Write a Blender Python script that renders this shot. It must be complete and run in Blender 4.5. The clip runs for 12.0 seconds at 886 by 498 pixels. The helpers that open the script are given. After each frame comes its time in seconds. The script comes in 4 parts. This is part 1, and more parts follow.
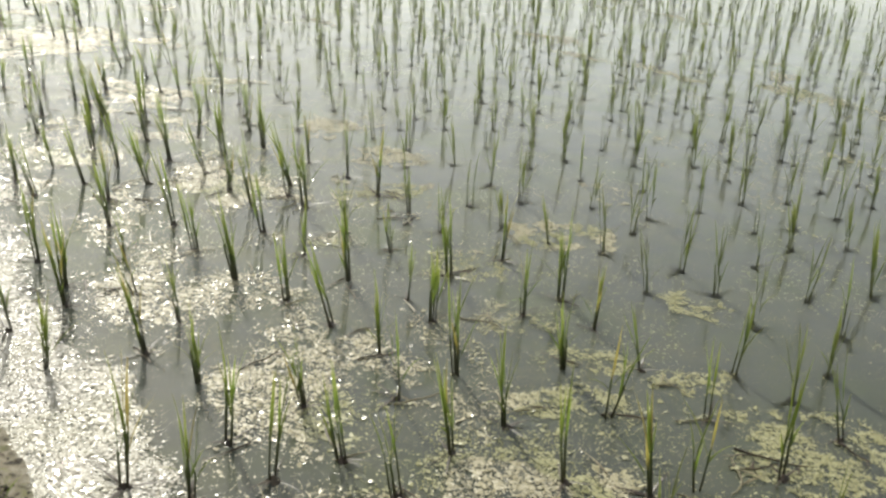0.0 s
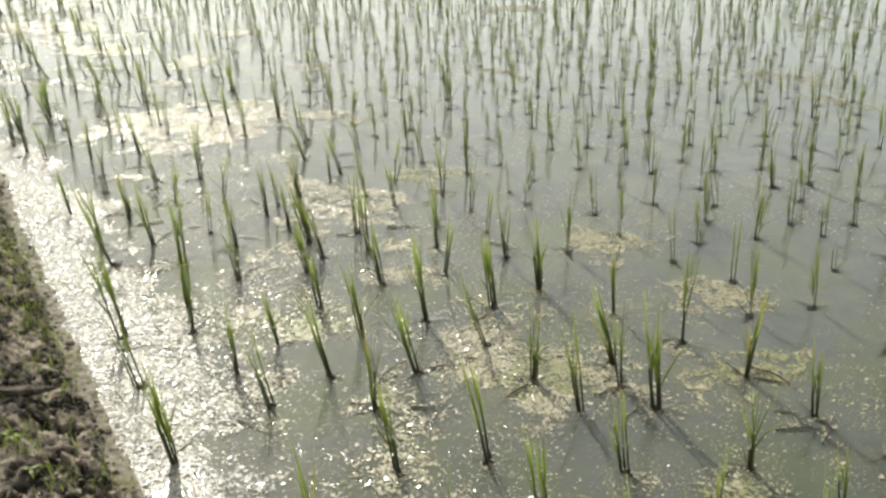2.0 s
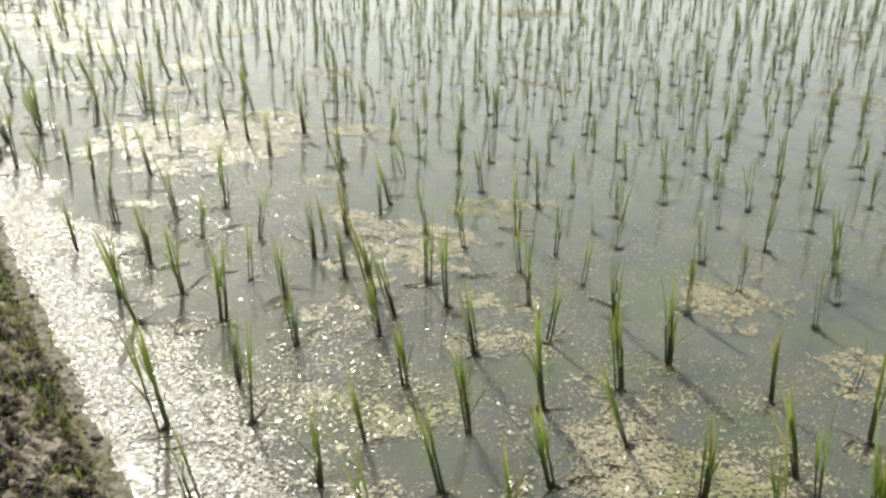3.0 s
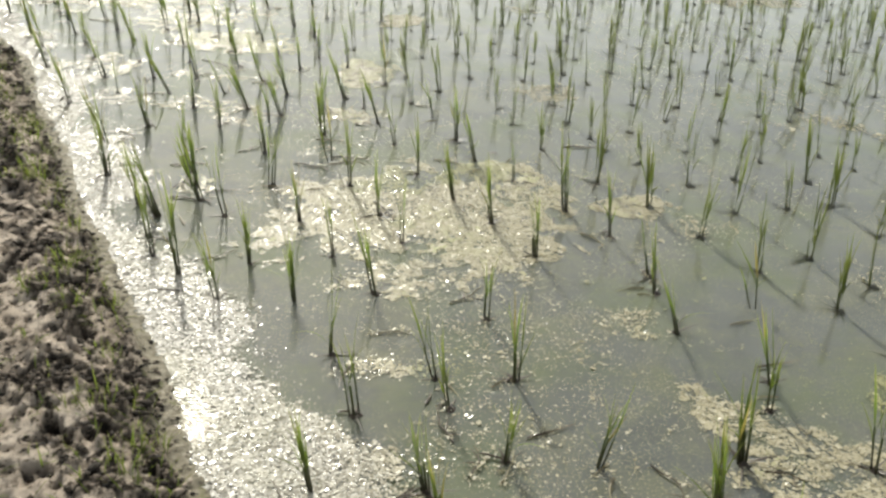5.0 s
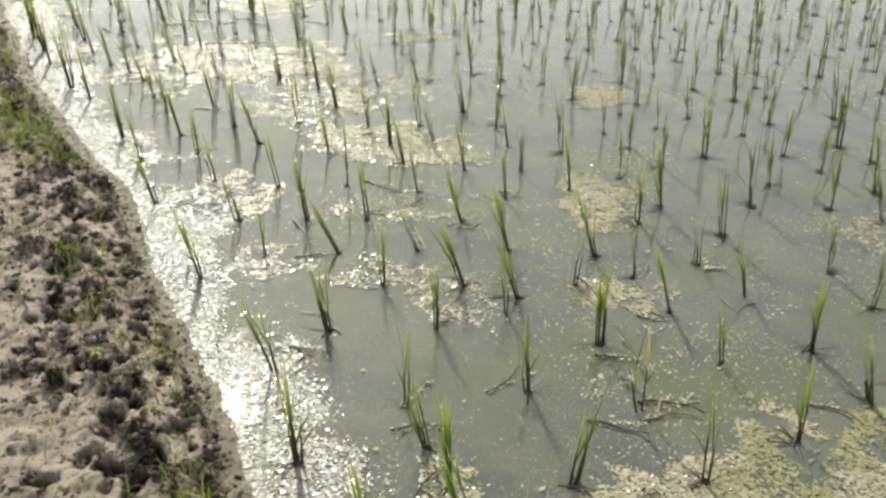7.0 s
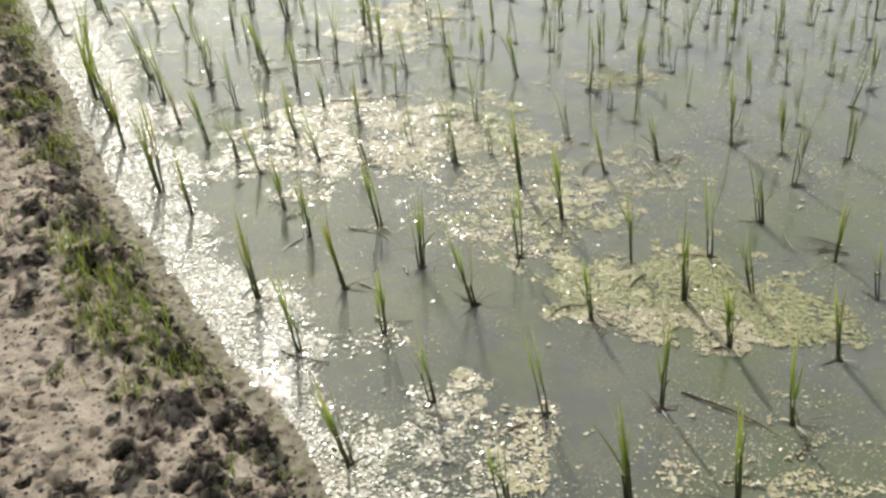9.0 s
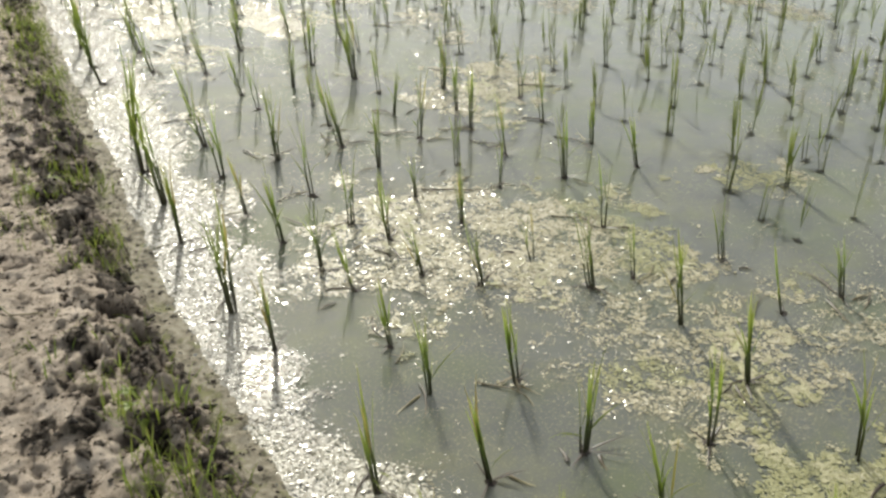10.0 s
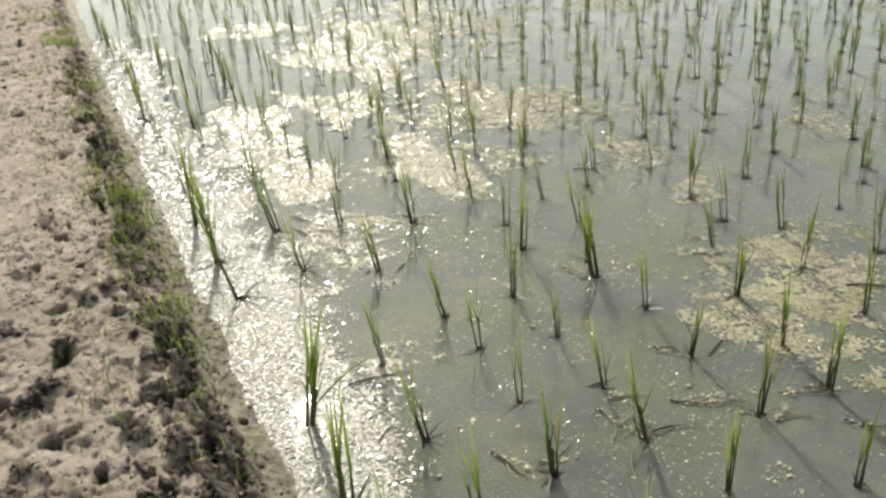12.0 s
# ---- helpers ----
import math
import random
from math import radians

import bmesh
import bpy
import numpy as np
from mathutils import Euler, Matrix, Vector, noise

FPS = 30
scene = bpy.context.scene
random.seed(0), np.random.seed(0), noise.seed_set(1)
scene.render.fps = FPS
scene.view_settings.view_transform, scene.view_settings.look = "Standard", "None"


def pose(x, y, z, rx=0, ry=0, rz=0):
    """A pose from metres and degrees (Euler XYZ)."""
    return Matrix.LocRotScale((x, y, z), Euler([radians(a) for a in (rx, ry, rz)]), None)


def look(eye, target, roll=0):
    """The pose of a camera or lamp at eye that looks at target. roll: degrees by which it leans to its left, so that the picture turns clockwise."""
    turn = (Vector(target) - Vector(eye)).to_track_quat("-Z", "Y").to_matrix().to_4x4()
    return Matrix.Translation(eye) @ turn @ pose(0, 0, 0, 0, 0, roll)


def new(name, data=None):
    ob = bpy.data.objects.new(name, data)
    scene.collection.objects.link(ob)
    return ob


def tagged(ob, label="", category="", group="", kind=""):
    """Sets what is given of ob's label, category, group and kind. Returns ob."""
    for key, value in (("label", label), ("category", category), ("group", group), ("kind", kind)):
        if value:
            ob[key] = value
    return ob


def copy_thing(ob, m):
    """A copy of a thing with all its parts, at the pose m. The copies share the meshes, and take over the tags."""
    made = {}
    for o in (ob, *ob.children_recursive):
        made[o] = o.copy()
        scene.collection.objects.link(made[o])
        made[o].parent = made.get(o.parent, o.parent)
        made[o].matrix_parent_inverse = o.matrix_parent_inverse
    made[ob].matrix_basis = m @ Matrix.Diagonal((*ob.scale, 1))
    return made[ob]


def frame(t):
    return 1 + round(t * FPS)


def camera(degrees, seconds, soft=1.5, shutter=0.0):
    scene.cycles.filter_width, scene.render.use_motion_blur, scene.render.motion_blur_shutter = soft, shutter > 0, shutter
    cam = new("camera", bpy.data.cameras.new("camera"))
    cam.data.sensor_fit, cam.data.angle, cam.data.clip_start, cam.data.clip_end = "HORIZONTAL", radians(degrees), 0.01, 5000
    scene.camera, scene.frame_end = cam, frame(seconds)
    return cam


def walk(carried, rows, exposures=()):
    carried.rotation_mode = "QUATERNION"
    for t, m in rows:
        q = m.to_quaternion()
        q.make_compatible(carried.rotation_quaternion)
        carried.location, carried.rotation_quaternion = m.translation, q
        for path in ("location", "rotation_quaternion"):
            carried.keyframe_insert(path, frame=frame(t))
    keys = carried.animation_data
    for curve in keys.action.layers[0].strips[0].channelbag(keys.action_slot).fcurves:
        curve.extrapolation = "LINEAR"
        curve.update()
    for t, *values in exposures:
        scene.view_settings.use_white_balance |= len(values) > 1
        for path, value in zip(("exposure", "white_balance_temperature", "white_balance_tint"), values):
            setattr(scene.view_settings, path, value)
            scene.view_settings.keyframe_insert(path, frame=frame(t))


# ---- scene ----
cam = camera(51.9, 12.0, soft=2.7)
PATH = [
    (0, (-0.041, 0.078, 1.48), (0.0, 1.91, 0.68), 3.6),
    (0.5, (-0.317, 0.465, 1.541), (-0.449, 2.269, 0.688), 2.7),
    (1, (-0.604, 0.826, 1.537), (-0.72, 2.648, 0.719), 4.2),
    (1.5, (-0.811, 1.121, 1.513), (-0.907, 2.949, 0.707), 2.0),
    (2, (-1.036, 1.482, 1.552), (-1.177, 3.311, 0.754), -0.9),
    (2.5, (-1.312, 1.819, 1.494), (-1.397, 3.657, 0.71), 0.7),
    (2.7, (-1.407, 1.94, 1.48), (-1.465, 3.777, 0.691), 1.0),
    (4.3, (-2.251, 3.163, 1.493), (-2.364, 4.954, 0.611), 2.5),
    (4.5, (-2.371, 3.34, 1.467), (-2.502, 5.121, 0.566), 2.4),
    (5, (-2.642, 3.769, 1.507), (-2.83, 5.539, 0.593), 2.0),
    (5.5, (-2.935, 4.17, 1.534), (-3.041, 5.95, 0.628), 3.6),
    (6, (-3.206, 4.609, 1.533), (-3.403, 6.368, 0.602), 0.6),
    (6.5, (-3.456, 4.97, 1.552), (-3.732, 6.717, 0.618), -0.4),
    (6.7, (-3.586, 5.135, 1.567), (-3.849, 6.885, 0.634), -0.0),
    (8.3, (-4.478, 6.437, 1.502), (-4.758, 8.13, 0.474), -0.2),
    (8.5, (-4.561, 6.571, 1.493), (-4.848, 8.266, 0.472), -1.6),
    (9, (-4.874, 6.99, 1.497), (-5.207, 8.685, 0.489), -3.1),
    (9.5, (-5.227, 7.327, 1.504), (-5.59, 9.031, 0.521), 1.3),
    (10, (-5.442, 7.653, 1.515), (-5.762, 9.372, 0.544), -0.3),
    (10.5, (-5.686, 8.061, 1.538), (-6.055, 9.771, 0.569), -3.5),
    (11, (-6.006, 8.433, 1.533), (-6.391, 10.144, 0.571), -1.7),
    (11.5, (-6.27, 8.73, 1.573), (-6.672, 10.455, 0.645), -2.0),
    (12, (-6.58, 9.137, 1.606), (-6.995, 10.869, 0.696), -3.3),
]
walk(cam, [(t, look(eye, target, roll)) for t, eye, target, roll in PATH], exposures=[(0, 0.18, 7150, 4), (6.5, 0.17, 7150, 4), (8.5, 0.19, 7150, 4), (10, 0.14, 7150, 4), (11.5, 0.07, 7150, 4), (12, 0.11, 7150, 4)])

# ---- sky and sun ----
SUN_LEFT, SUN_UP = 24.5, 36.5  # degrees left of +y, above the horizon

world = bpy.data.worlds.new("sky")
scene.world = world
world.use_nodes = True
wn = world.node_tree
sky = wn.nodes.new("ShaderNodeTexSky")
sky.sky_type = "NISHITA"
sky.sun_disc = False
sky.sun_elevation, sky.sun_rotation = radians(SUN_UP), radians(-SUN_LEFT)
sky.dust_density, sky.ozone_density, sky.air_density = 0.9, 0.3, 1.0
haze = wn.nodes.new("ShaderNodeHueSaturation")  # thin white haze over the whole sky
haze.inputs["Saturation"].default_value = 0.42
wn.links.new(sky.outputs[0], haze.inputs["Color"])
wn.links.new(haze.outputs[0], wn.nodes["Background"].inputs[0])
wn.nodes["Background"].inputs[1].default_value = 0.17

sun = new("sun", bpy.data.lights.new("sun", "SUN"))
sun.data.energy, sun.data.angle, sun.data.color = 3.6, radians(2.2), (1.0, 0.985, 0.975)
sun.matrix_world = look(
    (-20 * math.sin(radians(SUN_LEFT)) * math.cos(radians(SUN_UP)),
     20 * math.cos(radians(SUN_LEFT)) * math.cos(radians(SUN_UP)),
     20 * math.sin(radians(SUN_UP))), (0, 0, 0))

# ---- plan: u runs along the bund, v across it to the right ----
HEADING = radians(36)
SH, CH = math.sin(HEADING), math.cos(HEADING)
TURN = 36.0


def place(u, v):
    return -SH * u + CH * v, CH * u + SH * v


def to_world(a):
    """Rows of u, v, z turned into rows of x, y, z."""
    return np.column_stack([-SH * a[:, 0] + CH * a[:, 1], CH * a[:, 0] + SH * a[:, 1], a[:, 2]])


EDGE_U = [-5, 1, 2.9, 4.4, 6.3, 8.0, 9.4, 10.2, 10.45, 10.8, 12.0, 13.2, 15, 18, 30]
EDGE_V = [.32, .32, .335, .395, .447, .485, .51, .54, .505, .45, .36, .36, .335, .33, .33]


def hashed(i, j, seed):
    h = (i.astype(np.int64) * 374761393 + j.astype(np.int64) * 668265263 + seed * 1442695041) & 0x7FFFFFFF
    h = ((h ^ (h >> 13)) * 1274126177) & 0x7FFFFFFF
    h = ((h ^ (h >> 15)) * 1103515245) & 0x7FFFFFFF
    return ((h ^ (h >> 12)) & 0xFFFFF) / 1048575.0


def soft_noise(x, y, seed):
    """Smooth value noise, 0 to 1, one cell a unit."""
    i, j = np.floor(x), np.floor(y)
    a, b = x - i, y - j
    a, b = a * a * (3 - 2 * a), b * b * (3 - 2 * b)
    c00, c10 = hashed(i, j, seed), hashed(i + 1, j, seed)
    c01, c11 = hashed(i, j + 1, seed), hashed(i + 1, j + 1, seed)
    return (c00 * (1 - a) + c10 * a) * (1 - b) + (c01 * (1 - a) + c11 * a) * b


def layered(x, y, seed, octaves=4):
    total, amp, out = 0.0, 1.0, 0.0
    for k in range(octaves):
        out = out + amp * soft_noise(x * 2.03 ** k, y * 2.03 ** k, seed + 17 * k)
        total += amp
        amp *= 0.5
    return out / total


def blocks(x, y, seed):
    """Angular cells: a random height for each, 0 to 1, and how far inside it a point lies."""
    i, j = np.floor(x), np.floor(y)
    best, second = np.full(np.shape(x), 9.0), np.full(np.shape(x), 9.0)
    tone = np.zeros(np.shape(x))
    for di in (-1, 0, 1):
        for dj in (-1, 0, 1):
            px = i + di + hashed(i + di, j + dj, seed)
            py = j + dj + hashed(i + di, j + dj, seed + 5)
            d = np.hypot(px - x, py - y)
            nearer = d < best
            second = np.where(nearer, best, np.minimum(second, d))
            tone = np.where(nearer, hashed(i + di, j + dj, seed + 9), tone)
            best = np.where(nearer, d, best)
    return tone, np.clip(second - best, 0, 1)


def billow(x, y, seed, octaves):
    """Puffy lumps with sharp creases between them, 0 in a crease."""
    total, amp, out = 0.0, 1.0, 0.0
    for k in range(octaves):
        out = out + amp * np.abs(2 * soft_noise(x * 2.1 ** k, y * 2.1 ** k, seed + 13 * k) - 1)
        total += amp
        amp *= 0.5
    return out / total


def step(lo, hi, x):
    t = np.clip((x - lo) / (hi - lo), 0, 1)
    return t * t * (3 - 2 * t)


def edge_at(u):
    u = np.asarray(u, float)
    return np.interp(u, EDGE_U, EDGE_V) + 0.03 * (soft_noise(u * 3, u * 0, 3) - 0.5) + 0.018 * (soft_noise(u * 11, u * 0, 4) - 0.5)


# ---- materials ----
def material(name):
    m = bpy.data.materials.new(name)
    m.use_nodes = True
    nodes, links = m.node_tree.nodes, m.node_tree.links
    return m, nodes, links, nodes["Principled BSDF"]


def node(nodes, kind, **values):
    n = nodes.new(kind)
    for key, value in values.items():
        n.inputs[key].default_value = value
    return n


def ramp(nodes, *stops):
    n = nodes.new("ShaderNodeValToRGB")
    e = n.color_ramp.elements
    e[0].position, e[0].color = stops[0][0], (*stops[0][1], 1)
    e[1].position, e[1].color = stops[-1][0], (*stops[-1][1], 1)
    for pos, col in stops[1:-1]:
        x = e.new(pos)
        x.color = (*col, 1)
    return n


def mix(nodes, links, fac, a, b):
    n = nodes.new("ShaderNodeMix")
    n.data_type = "RGBA"
    for sock, src in ((n.inputs["Factor"], fac), (n.inputs["A"], a), (n.inputs["B"], b)):
        if isinstance(src, tuple):
            sock.default_value = (*src, 1)
        elif isinstance(src, float):
            sock.default_value = src
        else:
            links.new(src, sock)
    return n.outputs["Result"]


def coords(nodes):
    return nodes.new("ShaderNodeNewGeometry").outputs["Position"]


def attribute(nodes, name):
    n = nodes.new("ShaderNodeAttribute")
    n.attribute_name = name
    return n.outputs["Fac"]


def noise_at(nodes, links, pos, scale, detail=4.0, rough=0.55):
    n = node(nodes, "ShaderNodeTexNoise", Scale=scale, Detail=detail, Roughness=rough)
    links.new(pos, n.inputs["Vector"])
    return n.outputs["Fac"]


def water_material():
    m, nodes, links, b = material("muddy_water")
    pos = coords(nodes)
    silt = ramp(nodes, (0.3, (.115, .121, .110)), (0.52, (.145, .151, .136)), (0.7, (.172, .176, .154)))
    links.new(noise_at(nodes, links, pos, 1.6, 7.0, 0.62), silt.inputs[0])
    scum = ramp(nodes, (0.47, (0, 0, 0)), (0.74, (1, 1, 1)))
    links.new(noise_at(nodes, links, pos, 3.4, 10.0, 0.72), scum.inputs[0])
    specks = ramp(nodes, (0.56, (0, 0, 0)), (0.63, (1, 1, 1)))
    links.new(noise_at(nodes, links, pos, 130.0, 3.0, 0.6), specks.inputs[0])
    col = mix(nodes, links, scum.outputs[0], silt.outputs[0], (.200, .198, .132))
    dusty = ramp(nodes, (0.40, (0, 0, 0)), (0.60, (1, 1, 1)))
    links.new(noise_at(nodes, links, pos, 2.3, 8.0, 0.68), dusty.inputs[0])
    flecked = mix(nodes, links, specks.outputs[0], col, (.300, .285, .185))
    col = mix(nodes, links, dusty.outputs[0], col, flecked)
    # clouds of green algae hang under the surface
    algae = ramp(nodes, (0.47, (0, 0, 0)), (0.68, (.75, .75, .75)))
    links.new(noise_at(nodes, links, pos, 1.9, 6.0, 0.62), algae.inputs[0])
    col = mix(nodes, links, algae.outputs[0], col, (.148, .170, .092))
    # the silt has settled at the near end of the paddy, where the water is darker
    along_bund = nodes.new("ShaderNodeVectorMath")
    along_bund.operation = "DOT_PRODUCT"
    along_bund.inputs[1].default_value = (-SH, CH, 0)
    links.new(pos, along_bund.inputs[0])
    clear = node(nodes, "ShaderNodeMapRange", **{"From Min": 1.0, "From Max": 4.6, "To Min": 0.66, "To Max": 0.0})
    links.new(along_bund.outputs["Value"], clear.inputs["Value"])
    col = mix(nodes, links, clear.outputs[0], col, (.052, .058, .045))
    links.new(col, b.inputs["Base Color"])
    b.inputs["Subsurface Weight"].default_value = 1.0
    b.inputs["Subsurface Radius"].default_value = (1.0, 1.0, 0.8)
    b.inputs["Subsurface Scale"].default_value = 0.05
    b.inputs["IOR"].default_value = 1.33
    rough = node(nodes, "ShaderNodeMapRange", **{"From Min": 0.35, "From Max": 0.7, "To Min": 0.02, "To Max": 0.05})
    links.new(noise_at(nodes, links, pos, 5.0, 3.0), rough.inputs["Value"])
    links.new(rough.outputs[0], b.inputs["Roughness"])
    wave = nodes.new("ShaderNodeBump")
    wave.inputs["Strength"].default_value, wave.inputs["Distance"].default_value = 0.05, 0.012
    links.new(noise_at(nodes, links, pos, 14.0, 2.0), wave.inputs["Height"])
    fine = nodes.new("ShaderNodeBump")
    fine.inputs["Strength"].default_value, fine.inputs["Distance"].default_value = 0.07, 0.003
    links.new(noise_at(nodes, links, pos, 70.0, 2.0), fine.inputs["Height"])
    links.new(wave.outputs[0], fine.inputs["Normal"])
    links.new(fine.outputs[0], b.inputs["Normal"])
    return m


def soil_material():
    m, nodes, links, b = material("bund_mud")
    pos = coords(nodes)
    dry = ramp(nodes, (0.30, (.370, .298, .230)), (0.5, (.585, .485, .390)), (0.72, (.700, .600, .500)))
    links.new(noise_at(nodes, links, pos, 9.0, 8.0, 0.65), dry.inputs[0])
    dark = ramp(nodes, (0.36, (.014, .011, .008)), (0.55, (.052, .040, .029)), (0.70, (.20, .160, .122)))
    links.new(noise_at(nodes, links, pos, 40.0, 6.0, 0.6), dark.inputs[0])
    slick = ramp(nodes, (0.36, (.060, .048, .032)), (0.43, (.270, .235, .165)), (0.62, (.430, .380, .290)))
    links.new(noise_at(nodes, links, pos, 38.0, 6.0), slick.inputs[0])
    crumbs = ramp(nodes, (0.57, (0, 0, 0)), (0.60, (1, 1, 1)))
    links.new(noise_at(nodes, links, pos, 42.0, 5.0, 0.7), crumbs.inputs[0])
    col = mix(nodes, links, crumbs.outputs[0], dry.outputs[0], (.120, .092, .068))
    grit = ramp(nodes, (0.60, (0, 0, 0)), (0.64, (1, 1, 1)))
    links.new(noise_at(nodes, links, pos, 120.0, 4.0, 0.7), grit.inputs[0])
    col = mix(nodes, links, grit.outputs[0], col, (.150, .112, .083))
    # one dark colour serves damp soil and the painted shade of the hollows
    col = mix(nodes, links, attribute(nodes, "damp_shade"), col, dark.outputs[0])
    wet = attribute(nodes, "wet")
    moss = ramp(nodes, (0.56, (0, 0, 0)), (0.64, (1, 1, 1)))
    links.new(noise_at(nodes, links, pos, 13.0, 5.0, 0.6), moss.inputs[0])
    shore = mix(nodes, links, moss.outputs[0], slick.outputs[0], (.270, .260, .130))
    col = mix(nodes, links, wet, col, shore)
    links.new(col, b.inputs["Base Color"])
    rough = node(nodes, "ShaderNodeMapRange", **{"To Min": 0.95, "To Max": 0.62})
    links.new(wet, rough.inputs["Value"])
    links.new(rough.outputs[0], b.inputs["Roughness"])
    b.inputs["Specular IOR Level"].default_value = 0.3
    bump = nodes.new("ShaderNodeBump")
    bump.inputs["Strength"].default_value, bump.inputs["Distance"].default_value = 1.0, 0.013
    links.new(noise_at(nodes, links, pos, 65.0, 9.0, 0.8), bump.inputs["Height"])
    links.new(bump.outputs[0], b.inputs["Normal"])
    return m


def crumb_material():
    m, nodes, links, b = material("soil_crumb")
    info = nodes.new("ShaderNodeNewGeometry")
    tone = ramp(nodes, (0.0, (.014, .010, .007)), (0.60, (.048, .036, .026)), (0.82, (.13, .100, .075)), (1.0, (.38, .31, .25)))
    links.new(info.outputs["Random Per Island"], tone.inputs[0])
    links.new(tone.outputs[0], b.inputs["Base Color"])
    b.inputs["Roughness"].default_value = 0.95
    bump = nodes.new("ShaderNodeBump")
    bump.inputs["Strength"].default_value, bump.inputs["Distance"].default_value = 0.7, 0.004
    links.new(noise_at(nodes, links, info.outputs["Position"], 160.0, 5.0), bump.inputs["Height"])
    links.new(bump.outputs[0], b.inputs["Normal"])
    return m


def leaf_material(name, low, high, tip, through_share, rnd_from="object"):
    m, nodes, links, b = material(name)
    tone = ramp(nodes, (0.0, low), (0.45, high), (1.0, tip))
    along = attribute(nodes, "along")
    links.new(along, tone.inputs[0])
    if rnd_from == "object":
        rnd = nodes.new("ShaderNodeObjectInfo").outputs["Random"]
    else:
        rnd = nodes.new("ShaderNodeNewGeometry").outputs["Random Per Island"]
    hue = nodes.new("ShaderNodeHueSaturation")
    span = node(nodes, "ShaderNodeMapRange", **{"To Min": 0.47, "To Max": 0.515})
    links.new(rnd, span.inputs["Value"])
    links.new(span.outputs[0], hue.inputs["Hue"])
    val = node(nodes, "ShaderNodeMapRange", **{"To Min": 0.7, "To Max": 1.25})
    links.new(rnd, val.inputs["Value"])
    links.new(val.outputs[0], hue.inputs["Value"])
    links.new(tone.outputs[0], hue.inputs["Color"])
    streak = noise_at(nodes, links, coords(nodes), 90.0, 3.0)
    col = mix(nodes, links, streak, hue.outputs[0], tone.outputs[0])
    links.new(col, b.inputs["Base Color"])
    b.inputs["Roughness"].default_value = 0.42
    glow = nodes.new("ShaderNodeBsdfTranslucent")
    links.new(col, glow.inputs["Color"])
    both = nodes.new("ShaderNodeMixShader")
    both.inputs[0].default_value = through_share
    links.new(b.outputs[0], both.inputs[1])
    links.new(glow.outputs[0], both.inputs[2])
    links.new(both.outputs[0], nodes["Material Output"].inputs["Surface"])
    return m


def frond_material(name, gloss):
    m, nodes, links, b = material(name)
    geo = nodes.new("ShaderNodeNewGeometry")
    tone = ramp(nodes, (0.0, (.11, .096, .074)), (0.12, (.26, .232, .185)), (0.5, (.405, .372, .305)), (0.78, (.52, .485, .41)), (1.0, (.68, .65, .58)))
    links.new(geo.outputs["Random Per Island"], tone.inputs[0])
    patch = ramp(nodes, (0.50, (0, 0, 0)), (0.62, (1, 1, 1)))
    links.new(noise_at(nodes, links, geo.outputs["Position"], 1.7, 3.0), patch.inputs[0])
    yellow = mix(nodes, links, 0.15, tone.outputs[0], (.56, .53, .25))
    col = mix(nodes, links, patch.outputs[0], tone.outputs[0], yellow)
    kind = attribute(nodes, "along")
    cream = node(nodes, "ShaderNodeMapRange", **{"From Max": 0.6, "To Max": 0.60})
    links.new(kind, cream.inputs["Value"])
    col = mix(nodes, links, cream.outputs[0], col, (.50, .44, .255))
    olive = node(nodes, "ShaderNodeMapRange", **{"From Min": 0.6, "To Max": 0.62})
    links.new(kind, olive.inputs["Value"])
    col = mix(nodes, links, olive.outputs[0], col, (.27, .28, .105))
    links.new(col, b.inputs["Base Color"])
    b.inputs["Roughness"].default_value = gloss
    b.inputs["Specular IOR Level"].default_value = 0.5
    return m


def film_material():
    m, nodes, links, b = material("algae_film")
    pos = coords(nodes)
    tone = ramp(nodes, (0.36, (.25, .228, .140)), (0.48, (.38, .350, .205)), (0.62, (.48, .445, .275)))
    links.new(noise_at(nodes, links, pos, 55.0, 7.0, 0.75), tone.inputs[0])
    green = ramp(nodes, (0.50, (0, 0, 0)), (0.66, (.5, .5, .5)))
    links.new(noise_at(nodes, links, pos, 5.0, 4.0), green.inputs[0])
    links.new(mix(nodes, links, green.outputs[0], tone.outputs[0], (.40, .43, .16)), b.inputs["Base Color"])
    b.inputs["Roughness"].default_value = 0.55
    bump = nodes.new("ShaderNodeBump")
    bump.inputs["Strength"].default_value, bump.inputs["Distance"].default_value = 0.8, 0.004
    links.new(noise_at(nodes, links, pos, 130.0, 5.0, 0.7), bump.inputs["Height"])
    links.new(bump.outputs[0], b.inputs["Normal"])
    return m


WATER, SOIL, CRUMB, FILM = water_material(), soil_material(), crumb_material(), film_material()
FROND, SCUM = frond_material("floating_weed", 0.25), frond_material("algae_scum", 0.5)
BLADE = leaf_material("rice_leaf", (.060, .080, .020), (.170, .235, .042), (.340, .380, .095), 0.58)
STEM = leaf_material("rice_sheath", (.035, .028, .016), (.055, .060, .022), (.085, .120, .028), 0.2)
YELLOWED = leaf_material("yellowed_leaf", (.20, .17, .05), (.36, .31, .08), (.45, .38, .13), 0.45)
LITTER = leaf_material("dead_leaf", (.050, .035, .022), (.085, .060, .035), (.150, .115, .065), 0.15)
STRAW = leaf_material("pale_straw", (.16, .13, .07), (.26, .22, .12), (.33, .29, .17), 0.25)
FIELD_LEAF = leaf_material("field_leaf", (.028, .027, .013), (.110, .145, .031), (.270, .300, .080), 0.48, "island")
TUFT = leaf_material("tuft_grass", (.085, .105, .024), (.220, .290, .046), (.430, .460, .130), 0.5)
